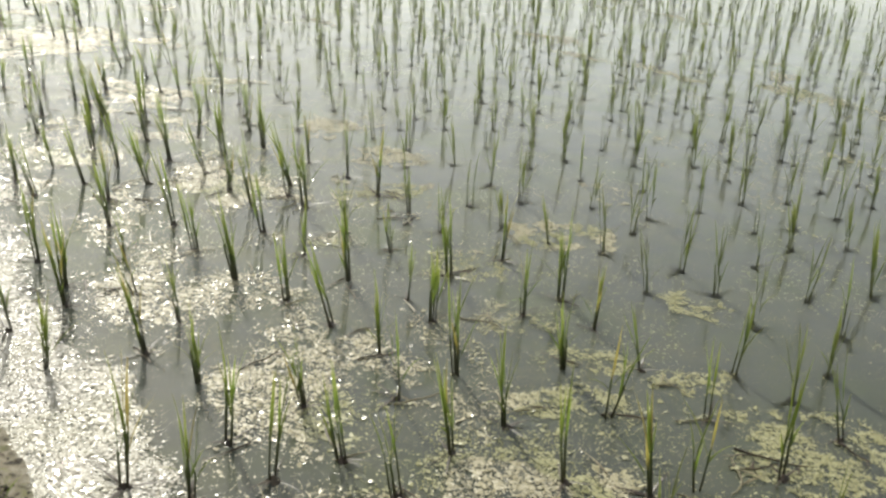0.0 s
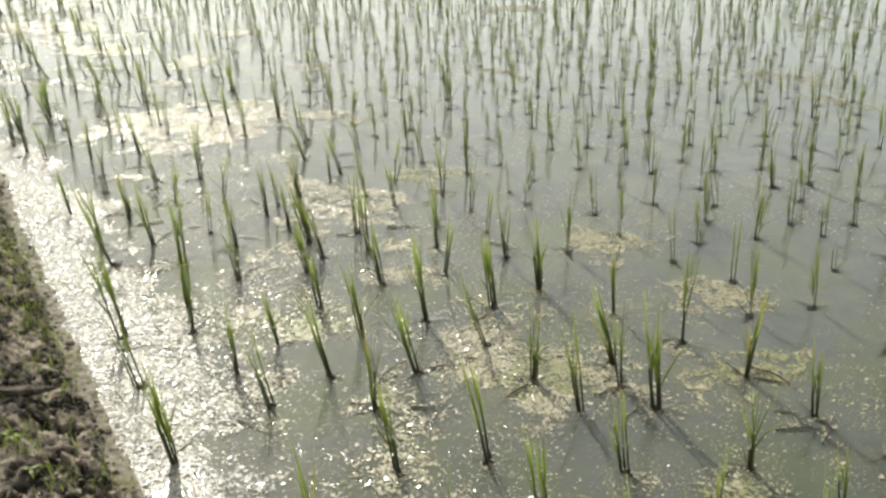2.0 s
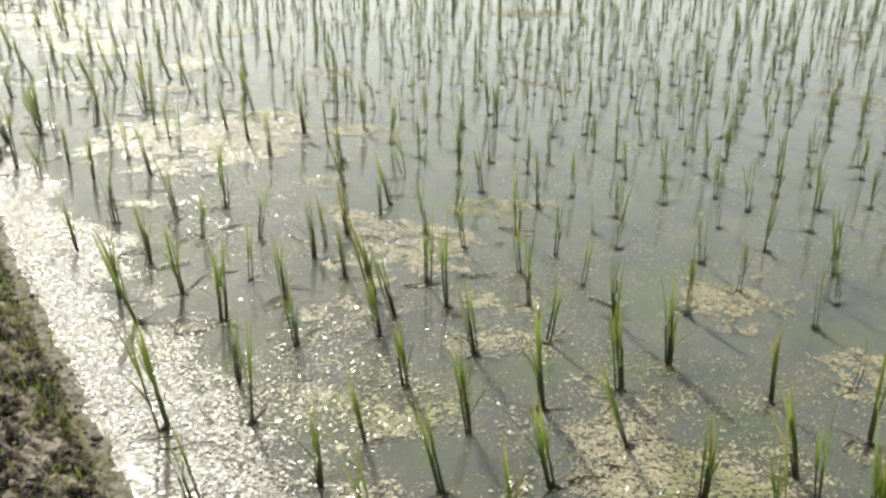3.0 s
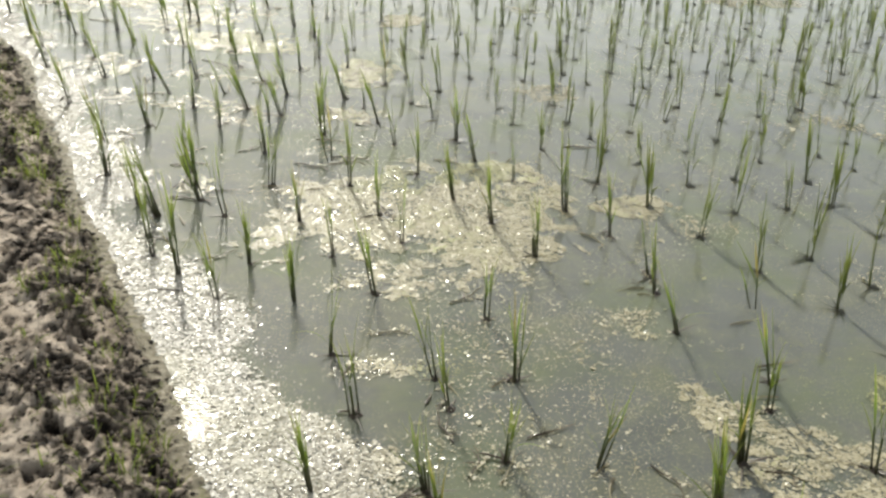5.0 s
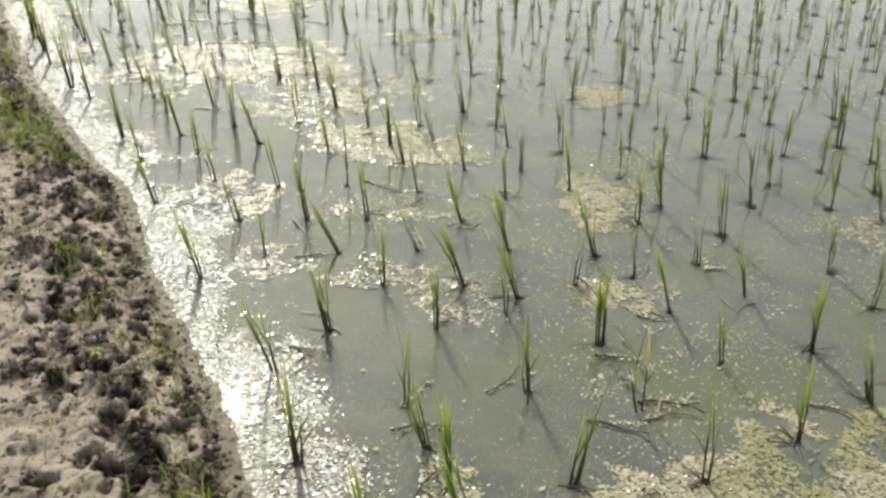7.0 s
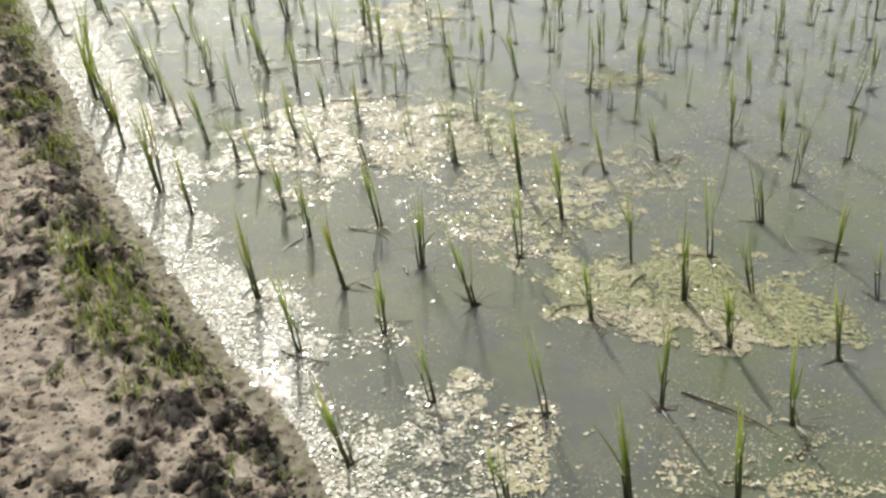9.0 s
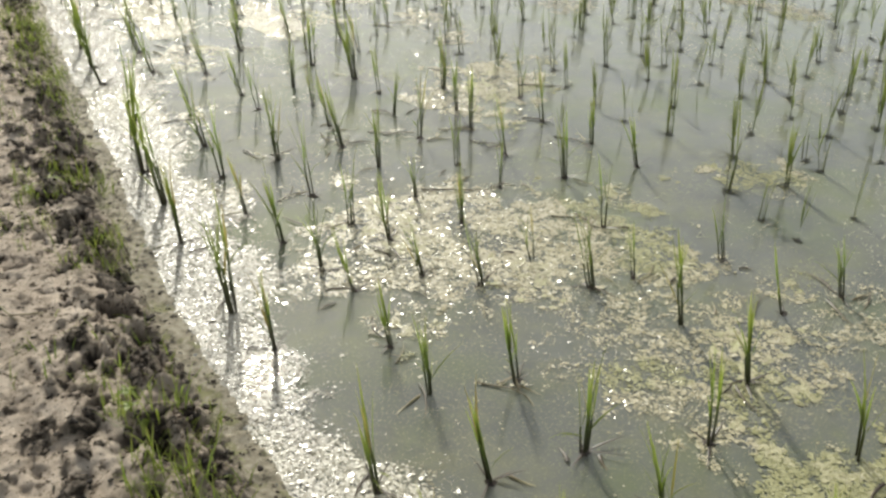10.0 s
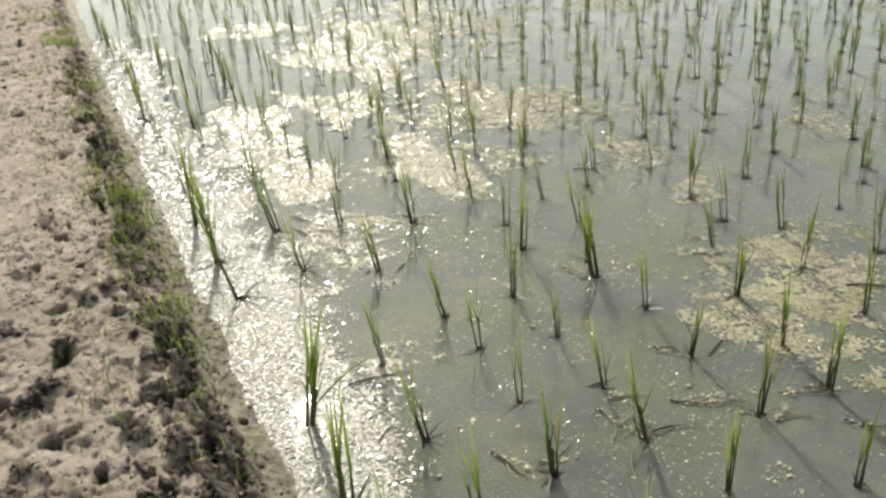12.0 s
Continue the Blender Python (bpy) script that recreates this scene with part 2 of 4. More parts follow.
GRASS = leaf_material("bund_grass", (.080, .100, .024), (.200, .275, .045), (.400, .430, .120), 0.55, "island")


# ---- mesh helpers ----
def mesh_of(name, verts, faces, mat, along=None, smooth=False):
    me = bpy.data.meshes.new(name)
    me.from_pydata([tuple(v) for v in verts], [], faces)
    if along is not None:
        me.attributes.new("along", "FLOAT", "POINT").data.foreach_set("value", np.asarray(along, np.float32))
    if mat:
        me.materials.append(mat)
    if smooth:
        me.polygons.foreach_set("use_smooth", np.ones(len(me.polygons), bool))
    me.update()
    return me


def fast_mesh(name, verts, tris, mat, along=None, smooth=False):
    """A triangle mesh from arrays."""
    me = bpy.data.meshes.new(name)
    n = len(tris)
    me.vertices.add(len(verts))
    me.vertices.foreach_set("co", np.asarray(verts, np.float32).ravel())
    me.loops.add(3 * n)
    me.loops.foreach_set("vertex_index", np.asarray(tris, np.int32).ravel())
    me.polygons.add(n)
    me.polygons.foreach_set("loop_start", np.arange(0, 3 * n, 3, dtype=np.int32))
    me.polygons.foreach_set("loop_total", np.full(n, 3, np.int32))
    if smooth:
        me.polygons.foreach_set("use_smooth", np.ones(n, bool))
    if along is not None:
        me.attributes.new("along", "FLOAT", "POINT").data.foreach_set("value", np.asarray(along, np.float32))
    me.materials.append(mat)
    me.update(calc_edges=True)
    return me


def part(name, me, parent, label=""):
    ob = new(name, me)
    ob.parent = parent
    return tagged(ob, label)


def blade(base, lean, turn, length, width, droop, steps=5, fold=0.22, blunt=0.35):
    """A leaf: a folded, tapering strip that leans and bends over. Returns vertices, faces and the share along it."""
    verts, faces, along = [], [], []
    side = Vector((-math.sin(turn), math.cos(turn), 0))
    out = Vector((math.cos(turn), math.sin(turn), 0))
    p, ang = Vector(base), lean
    for k in range(steps + 1):
        s = k / steps
        w = width * (blunt + (1 - blunt) * min(1, s * 3)) * max(0.04, 1 - max(0, s - 0.35) / 0.65) ** 0.8
        dirn = out * math.sin(ang) + Vector((0, 0, 1)) * math.cos(ang)
        normal = out * math.cos(ang) - Vector((0, 0, 1)) * math.sin(ang)
        verts += [p - side * w / 2, p - normal * w * fold, p + side * w / 2]
        along += [s] * 3
        if k:
            a = 3 * (k - 1)
            faces += [(a, a + 1, a + 4, a + 3), (a + 1, a + 2, a + 5, a + 4)]
        p = p + dirn * length / steps
        ang += droop / steps
    return verts, faces, along


def tube(base, lean, turn, length, r0, r1, sides=6, steps=3, bend=0.0):
    verts, faces, along = [], [], []
    out = Vector((math.cos(turn), math.sin(turn), 0))
    across = Vector((-math.sin(turn), math.cos(turn), 0))
    p, ang = Vector(base), lean
    for k in range(steps + 1):
        s = k / steps
        dirn = out * math.sin(ang) + Vector((0, 0, 1)) * math.cos(ang)
        nrm = out * math.cos(ang) - Vector((0, 0, 1)) * math.sin(ang)
        r = r0 + (r1 - r0) * s
        for j in range(sides):
            a = 2 * math.pi * j / sides
            verts.append(p + (nrm * math.cos(a) * 0.7 + across * math.sin(a)) * r)
            along.append(s)
        if k:
            o = sides * (k - 1)
            faces += [(o + j, o + (j + 1) % sides, o + sides + (j + 1) % sides, o + sides + j) for j in range(sides)]
        if k < steps:
            p = p + dirn * length / steps
            ang += bend / steps
    return verts, faces, along, p, ang


# ---- ground: the bund and the bed of the paddy, one sheet to the horizon ----
# heaps of broken dark mud on the bund
HEAPS = [(4.03, .14), (4.27, .20), (4.46, .18), (6.20, .14), (6.62, .31), (7.04, .28), (7.92, .10), (8.11, .24), (8.47, .25), (8.84, .10), (9.56, .26), (9.62, .22),
         (9.67, .12), (10.08, .30), (10.14, .02), (10.16, .44), (10.17, .16), (10.35, .29), (10.62, .34), (11.06, .0)]
HEAPS += [(11.22, .21), (11.27, -.05), (11.29, .05), (11.44, .22), (11.51, .23), (11.66, .07), (12.23, -.16), (12.34, .12), (12.42, .11), (12.68, .06), (12.90, .13),
          (12.94, .08), (13.05, .17), (13.08, .02), (13.26, .23), (13.30, .12), (13.31, .20), (13.39, .02), (13.58, .10), (13.68, -.24), (13.68, .19)]
HEAPS += [(13.74, -.20), (13.76, .12), (13.86, .16), (13.93, -.13), (14.22, -.03), (14.27, .03), (14.7, .12), (15.1, .08), (15.6, .15), (16.3, .1)]


def ground_height(u, v):
    s = edge_at(u) - v
    bed = -0.015 - 0.35 * np.clip(-s, 0, 0.5)
    lip = 0.003 + 0.11 * np.clip(s, 0, 0.10) + 0.022 * (layered(u * 30, v * 30, 31, 3) - 0.5)
    top = 0.105 + 0.03 * (layered(u * 2.2, v * 2.2, 7, 3) - 0.5) - 0.05 * step(0.55, 1.6, s)
    cut = s - 0.028 * step(9.8, 10.6, u) + 0.05 * (layered(u * 6, v * 6, 9, 3) - 0.5)
    rise = 0.5 * step(0.055, 0.085, cut) + 0.5 * step(0.08, 0.24, cut)
    h = np.where(s < 0, bed, lip * (1 - rise) + top * rise)
    # dark crumbly clumps: nearly closed along the shoulder, scattered further in
    reach = np.interp(u, [2, 7, 8.4, 9.6, 10.8, 13, 16], [.34, .36, .34, .38, .29, .27, .26])
    # the higher share past u 11 also paints in deep shade between slabs
    share = np.interp(u, [2, 5, 6.5, 7.8, 9.0, 10, 10.9, 11.4, 12.2, 12.8, 16], [.64, .58, .38, .33, .46, .58, .54, .60, .62, .66, .62])
    wu = u + 0.05 * (layered(u * 13, v * 13, 101, 3) - 0.5)
    wv = v + 0.05 * (layered(u * 13, v * 13, 103, 3) - 0.5)
    broad = step(10.6, 11.3, u)
    islands = 0.42 * layered(wu * 8.5, wv * 7.5, 15, 3) + 0.58 * layered(wu * 30, wv * 33, 28, 4)
    islands = islands * (1 - broad) + broad * (0.55 * layered(wu * 5.0, wv * 7.0, 25, 4) + 0.45 * layered(wu * 24, wv * 26, 18, 4))
    islands = 0.5 + 1.35 * (islands - 0.5)
    inner = step(reach - 0.07, reach + 0.09, s + 0.16 * (layered(u * 4, v * 4, 12, 3) - 0.5))
    level = 0.49 - 0.30 * (share - 0.5) + (0.16 + 0.13 * broad) * inner
    clump = step(level, level + 0.035, islands) * step(0.075, 0.11, cut)
    heart = step(level + 0.02, level + 0.16, islands) * step(0.085, 0.16, cut)
    band_w = 0.05 * broad
    brink = step(0.050, 0.070, cut) * (1 - step(0.085 + band_w, 0.125 + 1.3 * band_w, cut + (0.08 + 0.14 * broad) * (layered(u * 11, v * 11, 16, 4) - 0.5)))
    rough = np.clip(clump + 0.6 * brink, 0, 1)
    slab, slab_in = blocks(wu * 13, wv * 17, 131)
    clod, clod_in = blocks(wu * 30, wv * 33, 133)
    bit, bit_in = blocks(u * 62, v * 66, 135)
    big = billow(u * 5 + layered(u * 7, v * 7, 19, 3) * 0.5, v * 6, 41, 3)
    mid = billow(u * 15, v * 16, 43, 3)
    fine = billow(u * 38, v * 40, 45, 2)
    chip = step(0.60, 0.64, layered(u * 28, v * 28, 47, 3))
    tops = step(0.0, 0.34, slab_in) * slab * (0.011 + 0.017 * broad) + step(0.03, 0.25, clod_in) * clod * (0.017 - 0.005 * broad) + step(0.05, 0.3, bit_in) * bit * (0.012 - 0.004 * broad)
    h = h + clump * (tops - 0.012) + heart * (0.003 + 0.009 * mid)
    h = h + brink * (tops * 0.9 - 0.010)
    flat = (1 - rough) * step(0.1, 0.2, s)
    h = h + flat * (0.010 * big + 0.007 * mid + 0.004 * fine + 0.005 * chip + 0.005 * step(0.72, 0.76, clod) * step(0.03, 0.2, clod_in) - 0.011)
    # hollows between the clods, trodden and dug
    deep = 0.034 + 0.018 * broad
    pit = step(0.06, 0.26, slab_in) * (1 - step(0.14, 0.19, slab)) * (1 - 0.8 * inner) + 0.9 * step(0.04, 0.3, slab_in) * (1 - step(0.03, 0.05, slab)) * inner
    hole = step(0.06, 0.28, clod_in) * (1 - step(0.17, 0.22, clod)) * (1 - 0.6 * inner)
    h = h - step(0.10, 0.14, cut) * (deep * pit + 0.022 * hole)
    h = h + step(0.0, 0.08, s) * 0.008 * (layered(u * 60, v * 60, 21, 2) - 0.5)
    # pale dried faces show among the dark crumbs
    dried = 0.62 * step(0.62, 0.70, clod) * step(0.08, 0.2, clod_in) + 0.35 * step(0.7, 0.8, bit) + 0.40 * broad * step(0.55, 0.65, slab)
    dried = np.clip(dried + 0.62 * step(0.48, 0.56, layered(u * 9, v * 10, 61, 3)), 0, 0.92)
    speck = step(0.60, 0.64, layered(wu * 26, wv * 28, 65, 4))
    # damp dark soil, plus the shade inside pits and holes painted as colour
    damp_shade = np.clip(np.maximum(clump * (1 - dried), brink * (0.95 - 0.3 * broad) * (1 - 0.7 * dried)) + 0.45 * speck * (1 - (0.5 + 0.25 * broad) * inner) + 0.85 * pit + 0.7 * hole, 0, 1) * step(0.04, 0.07, cut)
    ragged = 1.8 * (layered(u * 27, v * 27, 141, 3) - 0.5)
    for hu, hv in HEAPS:
        near = np.nonzero((np.abs(u - hu) < 0.14) & (np.abs(v - hv) < 0.11))[0]
        heap = 1 - step(0.62, 1.15, np.hypot((u[near] - hu) / 0.054, (v[near] - hv) / 0.038) + ragged[near])
        h[near] += heap * (0.004 + 0.020 * clod[near] * step(0.03, 0.25, clod_in[near]) + 0.008 * bit[near])
        damp_shade[near] = np.maximum(damp_shade[near], heap * (1 - 0.4 * dried[near]))
    wet = 1 - step(0.055, 0.095, cut)
    plain = step(-1.1, -0.5, v)
    return h * plain + 0.09 * (1 - plain), damp_shade * plain, wet


def spread(fine, reach):
    """A run of coordinates that widens outwards from a finely divided middle."""
    more, gap = [], 0.02
    while not more or more[-1] < reach:
        gap *= 1.7
        more.append((more[-1] if more else 0) + gap)
    more = np.array(more)
    return np.concatenate([fine[0] - more[::-1], fine, fine[-1] + more])


def build_ground():
    us = spread(np.concatenate([np.arange(2.2, 15.0, 0.0075), np.arange(15.2, 22.0, 0.03)]), 900)
    vs = spread(np.arange(-0.42, 0.58, 0.0075), 900)
    uu, vv = np.meshgrid(us, vs, indexing="ij")
    u, v = uu.ravel(), vv.ravel()
    h, damp_shade, wet = ground_height(np.clip(u, -20, 60), np.clip(v, -20, 60))
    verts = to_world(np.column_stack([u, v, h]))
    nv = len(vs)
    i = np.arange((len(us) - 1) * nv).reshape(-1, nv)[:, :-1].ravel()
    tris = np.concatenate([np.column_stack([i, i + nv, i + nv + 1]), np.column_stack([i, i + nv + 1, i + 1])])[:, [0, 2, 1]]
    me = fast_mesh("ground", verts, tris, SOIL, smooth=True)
    me.attributes.new("damp_shade", "FLOAT", "POINT").data.foreach_set("value", damp_shade.astype(np.float32))
    me.attributes.new("wet", "FLOAT", "POINT").data.foreach_set("value", wet.astype(np.float32))
    tagged(new("ground", me), "earth bund of dry crumbly mud beside the paddy", "ground", kind="structure")


build_ground()

corners = [(-900, 0.12), (-900, 900), (900, 900), (900, 0.12)]
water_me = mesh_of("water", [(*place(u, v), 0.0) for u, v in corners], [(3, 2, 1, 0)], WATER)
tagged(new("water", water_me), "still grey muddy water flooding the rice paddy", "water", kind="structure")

# ---- floating weed ----
MATS = []


def mat_bay(rows):
    MATS.extend(rows)


mat_bay([(1.10, 2.18, 0.24, 0.16, 121, 0.66), (1.51, 2.10, 0.17, 0.17, 121, 0.60), (1.55, 1.35, 0.24, 0.12, 121, 0.55), (1.68, 1.72, 0.20, 0.10, 121, 0.66), (1.82, 1.97, 0.17, 0.11, 120, 0.60), (1.89, 2.61, 0.13, 0.14, 119, 0.70), (1.36, 1.52, 0.16, 0.12, 121, 0.66)])
mat_bay([(2.22, 1.90, 0.18, 0.17, 119, 0.50), (2.24, 1.23, 0.29, 0.43, 120, 0.60), (2.59, 2.04, 0.20, 0.15, 115, 0.60), (2.67, 2.63, 0.20, 0.21, 118, 0.85), (2.70, 2.60, 0.19, 0.19, 114, 0.90), (2.71, 1.33, 0.15, 0.11, 115, 0.60), (2.79, 0.94, 0.24, 0.15, 116, 0.55), (2.92, 3.20, 0.14, 0.17, 117, 0.70), (2.96, 2.01, 0.12, 0.12, 114, 0.40)])
mat_bay([(3.27, 1.14, 0.18, 0.17, 114, 0.50), (3.43, 2.06, 0.09, 0.13, 123, 0.75), (3.44, 2.26, 0.17, 0.14, 117, 0.80), (3.45, 2.33, 0.12, 0.08, 113, 0.80), (3.57, 1.76, 0.11, 0.12, 113, 0.50), (3.70, 2.11, 0.07, 0.08, 123, 0.60), (3.82, 2.51, 0.18, 0.11, 116, 0.70), (3.85, 1.04, 0.18, 0.32, 113, 0.55), (3.87, 2.55, 0.16, 0.08, 112, 0.60), (3.88, 1.83, 0.12, 0.08, 122, 0.50), (3.94, 2.45, 0.21, 0.13, 122, 0.80)])
mat_bay([(4.10, 1.20, 0.11, 0.08, 123, 0.50), (4.24, 0.73, 0.24, 0.55, 113, 0.55), (4.29, 1.97, 0.09, 0.06, 122, 0.60), (4.29, 0.88, 0.18, 0.21, 123, 0.50), (4.32, 1.71, 0.10, 0.14, 122, 0.65), (4.41, 2.76, 0.12, 0.09, 110, 0.60), (4.45, 2.43, 0.14, 0.20, 110, 0.80), (4.49, 2.56, 0.32, 0.21, 114, 0.80), (4.52, 2.54, 0.31, 0.17, 122, 0.80), (4.52, 1.13, 0.09, 0.07, 122, 0.70), (4.72, 1.67, 0.12, 0.13, 122, 0.50), (4.90, 1.83, 0.16, 0.09, 119, 0.70)])
mat_bay([(5.09, 1.24, 0.18, 0.18, 122, 0.50), (5.35, 1.75, 0.18, 0.09, 118, 0.60), (5.51, 2.41, 0.19, 0.16, 117, 0.35), (5.61, 1.86, 0.22, 0.15, 108, 0.80), (5.63, 1.89, 0.22, 0.19, 122, 0.85), (5.64, 1.81, 0.15, 0.22, 118, 0.75), (5.67, 1.76, 0.27, 0.31, 113, 0.80), (5.70, 2.39, 0.22, 0.11, 121, 0.60)])
mat_bay([(6.08, 1.12, 0.34, 0.26, 120, 0.34), (6.05, 1.50, 0.30, 0.24, 120, 0.30), (6.45, 1.38, 0.40, 0.28, 118, 0.32), (6.28, 2.86, 0.17, 0.13, 116, 0.40), (6.42, 1.84, 0.10, 0.11, 117, 0.50), (6.54, 1.29, 0.12, 0.11, 117, 0.40), (6.56, 0.97, 0.17, 0.08, 117, 0.60), (6.56, 1.00, 0.13, 0.06, 117, 0.70), (6.59, 1.46, 0.28, 0.15, 117, 0.30), (6.87, 2.56, 0.13, 0.09, 115, 0.50)])
mat_bay([(7.13, 2.41, 0.15, 0.09, 115, 0.80), (7.15, 2.36, 0.19, 0.06, 115, 0.75), (7.34, 1.72, 0.47, 0.46, 109, 0.90), (7.40, 1.58, 0.57, 0.47, 116, 0.92), (7.41, 1.64, 0.57, 0.44, 115, 0.90), (7.42, 1.71, 0.46, 0.48, 104, 0.90), (7.68, 1.57, 0.45, 0.23, 117, 0.90)])
mat_bay([(8.09, 0.91, 0.11, 0.12, 117, 0.60), (8.22, 1.52, 0.11, 0.19, 118, 0.50), (8.52, 2.98, 0.18, 0.17, 117, 0.60), (8.63, 1.84, 0.16, 0.17, 118, 0.65), (8.94, 1.36, 0.17, 0.20, 117, 0.50)])
mat_bay([(9.15, 1.14, 0.17, 0.12, 117, 0.50), (9.28, 2.25, 0.17, 0.19, 117, 0.75), (9.30, 2.24, 0.15, 0.22, 117, 0.65), (9.35, 0.72, 0.25, 0.17, 117, 0.60), (9.47, 1.54, 0.13, 0.05, 117, 0.50), (9.51, 1.83, 0.10, 0.04, 117, 0.50), (9.64, 1.27, 0.06, 0.06, 117, 0.50), (9.91, 2.00, 0.11, 0.12, 117, 0.50), (9.93, 0.89, 0.22, 0.19, 117, 0.70)])
mat_bay([(10.06, 0.85, 0.22, 0.22, 117, 0.70), (10.24, 1.76, 0.31, 0.29, 117, 0.95), (10.26, 1.75, 0.30, 0.26, 117, 0.90), (10.30, 2.98, 0.14, 0.16, 117, 0.85), (10.32, 1.66, 0.28, 0.26, 112, 0.85), (10.35, 2.99, 0.16, 0.16, 117, 0.85), (10.51, 0.79, 0.15, 0.12, 117, 0.60), (10.54, 0.78, 0.14, 0.08, 112, 0.60), (10.83, 1.70, 0.41, 0.23, 117, 0.55), (10.86, 2.07, 0.22, 0.18, 112, 0.50), (10.87, 1.56, 0.26, 0.28, 112, 0.55)])
mat_bay([(11.07, 1.66, 0.41, 0.37, 117, 0.60), (11.07, 1.63, 0.16, 0.17, 119, 0.60), (11.10, 2.21, 0.20, 0.14, 117, 0.50), (11.44, 1.86, 0.19, 0.19, 120, 0.75), (11.46, 1.00, 0.13, 0.09, 111, 0.60), (11.47, 1.00, 0.17, 0.13, 119, 0.65), (11.80, 1.54, 0.67, 0.37, 117, 0.92), (11.80, 2.68, 0.20, 0.19, 111, 0.60), (11.87, 1.61, 0.64, 0.37, 117, 0.90), (11.92, 1.36, 0.58, 0.38, 111, 0.85), (11.92, 1.46, 0.40, 0.39, 120, 0.85), (11.97, 2.66, 0.16, 0.19, 122, 0.35)])
mat_bay([(12.08, 1.79, 0.14, 0.18, 111, 0.80), (12.49, 1.19, 0.14, 0.13, 111, 0.70), (12.52, 1.16, 0.12, 0.13, 121, 0.85), (12.54, 1.16, 0.12, 0.12, 116, 0.75), (12.56, 1.50, 0.07, 0.07, 117, 0.50), (12.92, 1.54, 0.13, 0.03, 118, 0.60), (12.93, 0.92, 0.09, 0.03, 118, 0.40), (12.97, 1.27, 0.08, 0.09, 118, 0.40)])
mat_bay([(13.23, 1.05, 0.10, 0.06, 118, 0.40), (13.26, 2.09, 0.26, 0.33, 123, 0.85), (13.28, 0.68, 0.18, 0.31, 118, 0.65), (13.29, 2.18, 0.32, 0.38, 119, 0.80), (13.30, 0.63, 0.16, 0.35, 117, 0.80), (13.30, 2.15, 0.30, 0.36, 118, 0.75), (13.34, 2.20, 0.29, 0.45, 110, 0.85), (13.35, 0.65, 0.17, 0.34, 122, 0.80), (13.50, 2.65, 0.14, 0.13, 124, 0.70), (13.54, 2.65, 0.17, 0.15, 120, 0.60), (13.57, 2.63, 0.21, 0.15, 118, 0.60), (13.73, 1.75, 0.27, 0.10, 119, 0.50)])
mat_bay([(14.06, 2.39, 0.16, 0.15, 121, 0.60), (14.26, 1.19, 0.12, 0.11, 120, 0.50), (14.34, 0.85, 0.21, 0.33, 118, 0.75), (14.42, 0.77, 0.25, 0.35, 120, 0.60), (14.44, 0.78, 0.27, 0.35, 124, 0.70), (14.53, 3.46, 0.16, 0.26, 122, 0.50)])
mat_bay([(15.03, 1.69, 0.41, 0.29, 119, 0.75), (15.22, 1.53, 0.23, 0.30, 122, 0.75), (15.49, 2.24, 0.61, 0.43, 123, 0.75)])
mat_bay([(17.54, 2.37, 0.85, 0.69, 126, 0.60)])


def weed_density(u, v):
    """How closely weed covers the water, 0 to 1."""
    ragged = layered(u * 4, v * 4, 71, 5) - 0.5 + 0.85 * (layered(u * 13, v * 13, 72, 4) - 0.5)
    cover = np.zeros(np.shape(u))
    for cu, cv, a, b, turn, d in MATS:
        c, s = math.cos(radians(turn)), math.sin(radians(turn))
        near = np.nonzero((u - cu) ** 2 + (v - cv) ** 2 < (1.9 * max(a, b)) ** 2)[0]
        pu, pv, rg = u[near] - cu, v[near] - cv, ragged[near]
        x, y = pu * c + pv * s, -pu * s + pv * c
        r = np.hypot(x / a, y / b) + 1.6 * rg
        cover[near] = np.maximum(cover[near], d * (1 - step(0.66, 1.20, r)))
    off = v - edge_at(u)
    reach = np.interp(u, [2, 4.5, 6.2, 7.2, 7.7, 9, 10.9, 11.5, 12, 12.4, 13, 13.8], [.16, .13, .16, .14, .03, .05, .02, .12, .15, .16, .17, .16])
    band = 0.97 * (1 - step(reach, reach + 0.30, off + 0.42 * (layered(u * 3.4, v * 3.4, 73, 5) - 0.5) + 0.16 * ragged))
    holes = step(0.30, 0.48, layered(u * 26, v * 26, 81, 3)) * step(0.32, 0.44, layered(u * 8 + 0.6 * ragged, v * 8, 83, 4))
    cover = cover * (1 - 0.24 * step(10.7, 11.5, u) * (1 - step(1.8, 2.4, v))) * (1 - 0.22 * (1 - step(4.3, 5.3, u)) * step(2.0, 2.6, u) * step(0.9, 1.4, v))
    gaps = 0.40 + 0.28 * (1 - step(5.2, 6.4, u)) * step(0.7, 1.2, v)
    cover = np.maximum(cover * (1 - gaps + gaps * holes), np.where(off > -0.02, band, 0))
    thin = 0.30 * step(0.49, 0.68, layered(u * 3.0, v * 3.0, 75, 4)) * (0.35 + 0.65 * step(0.42, 0.58, layered(u * 17, v * 17, 76, 3))) + 0.018
    thin = thin * (1 - step(2.2, 3.5, v)) + 0.42 * step(0.38, 0.64, layered(u * 3.2, v * 3.2, 79, 4)) * (1 - step(4.8, 6.4, u)) * (1 - step(1.5, 2.5, v))
    thin = thin * (1 - 0.65 * step(4.6, 6.0, u) * (1 - step(0.8, 1.4, v)))
    far = 0.55 * step(0.67, 0.75, layered(u * 0.8, v * 1.3, 77, 4)) * step(2.9, 3.6, v + 0.25 * np.maximum(0, u - 13))
    back = 0.70 * step(0.51, 0.62, layered(u * 2.3 + 0.3 * ragged, v * 3.2, 99, 5)) * step(13.8, 15, u) * (1 - step(2.6, 3.5, v))
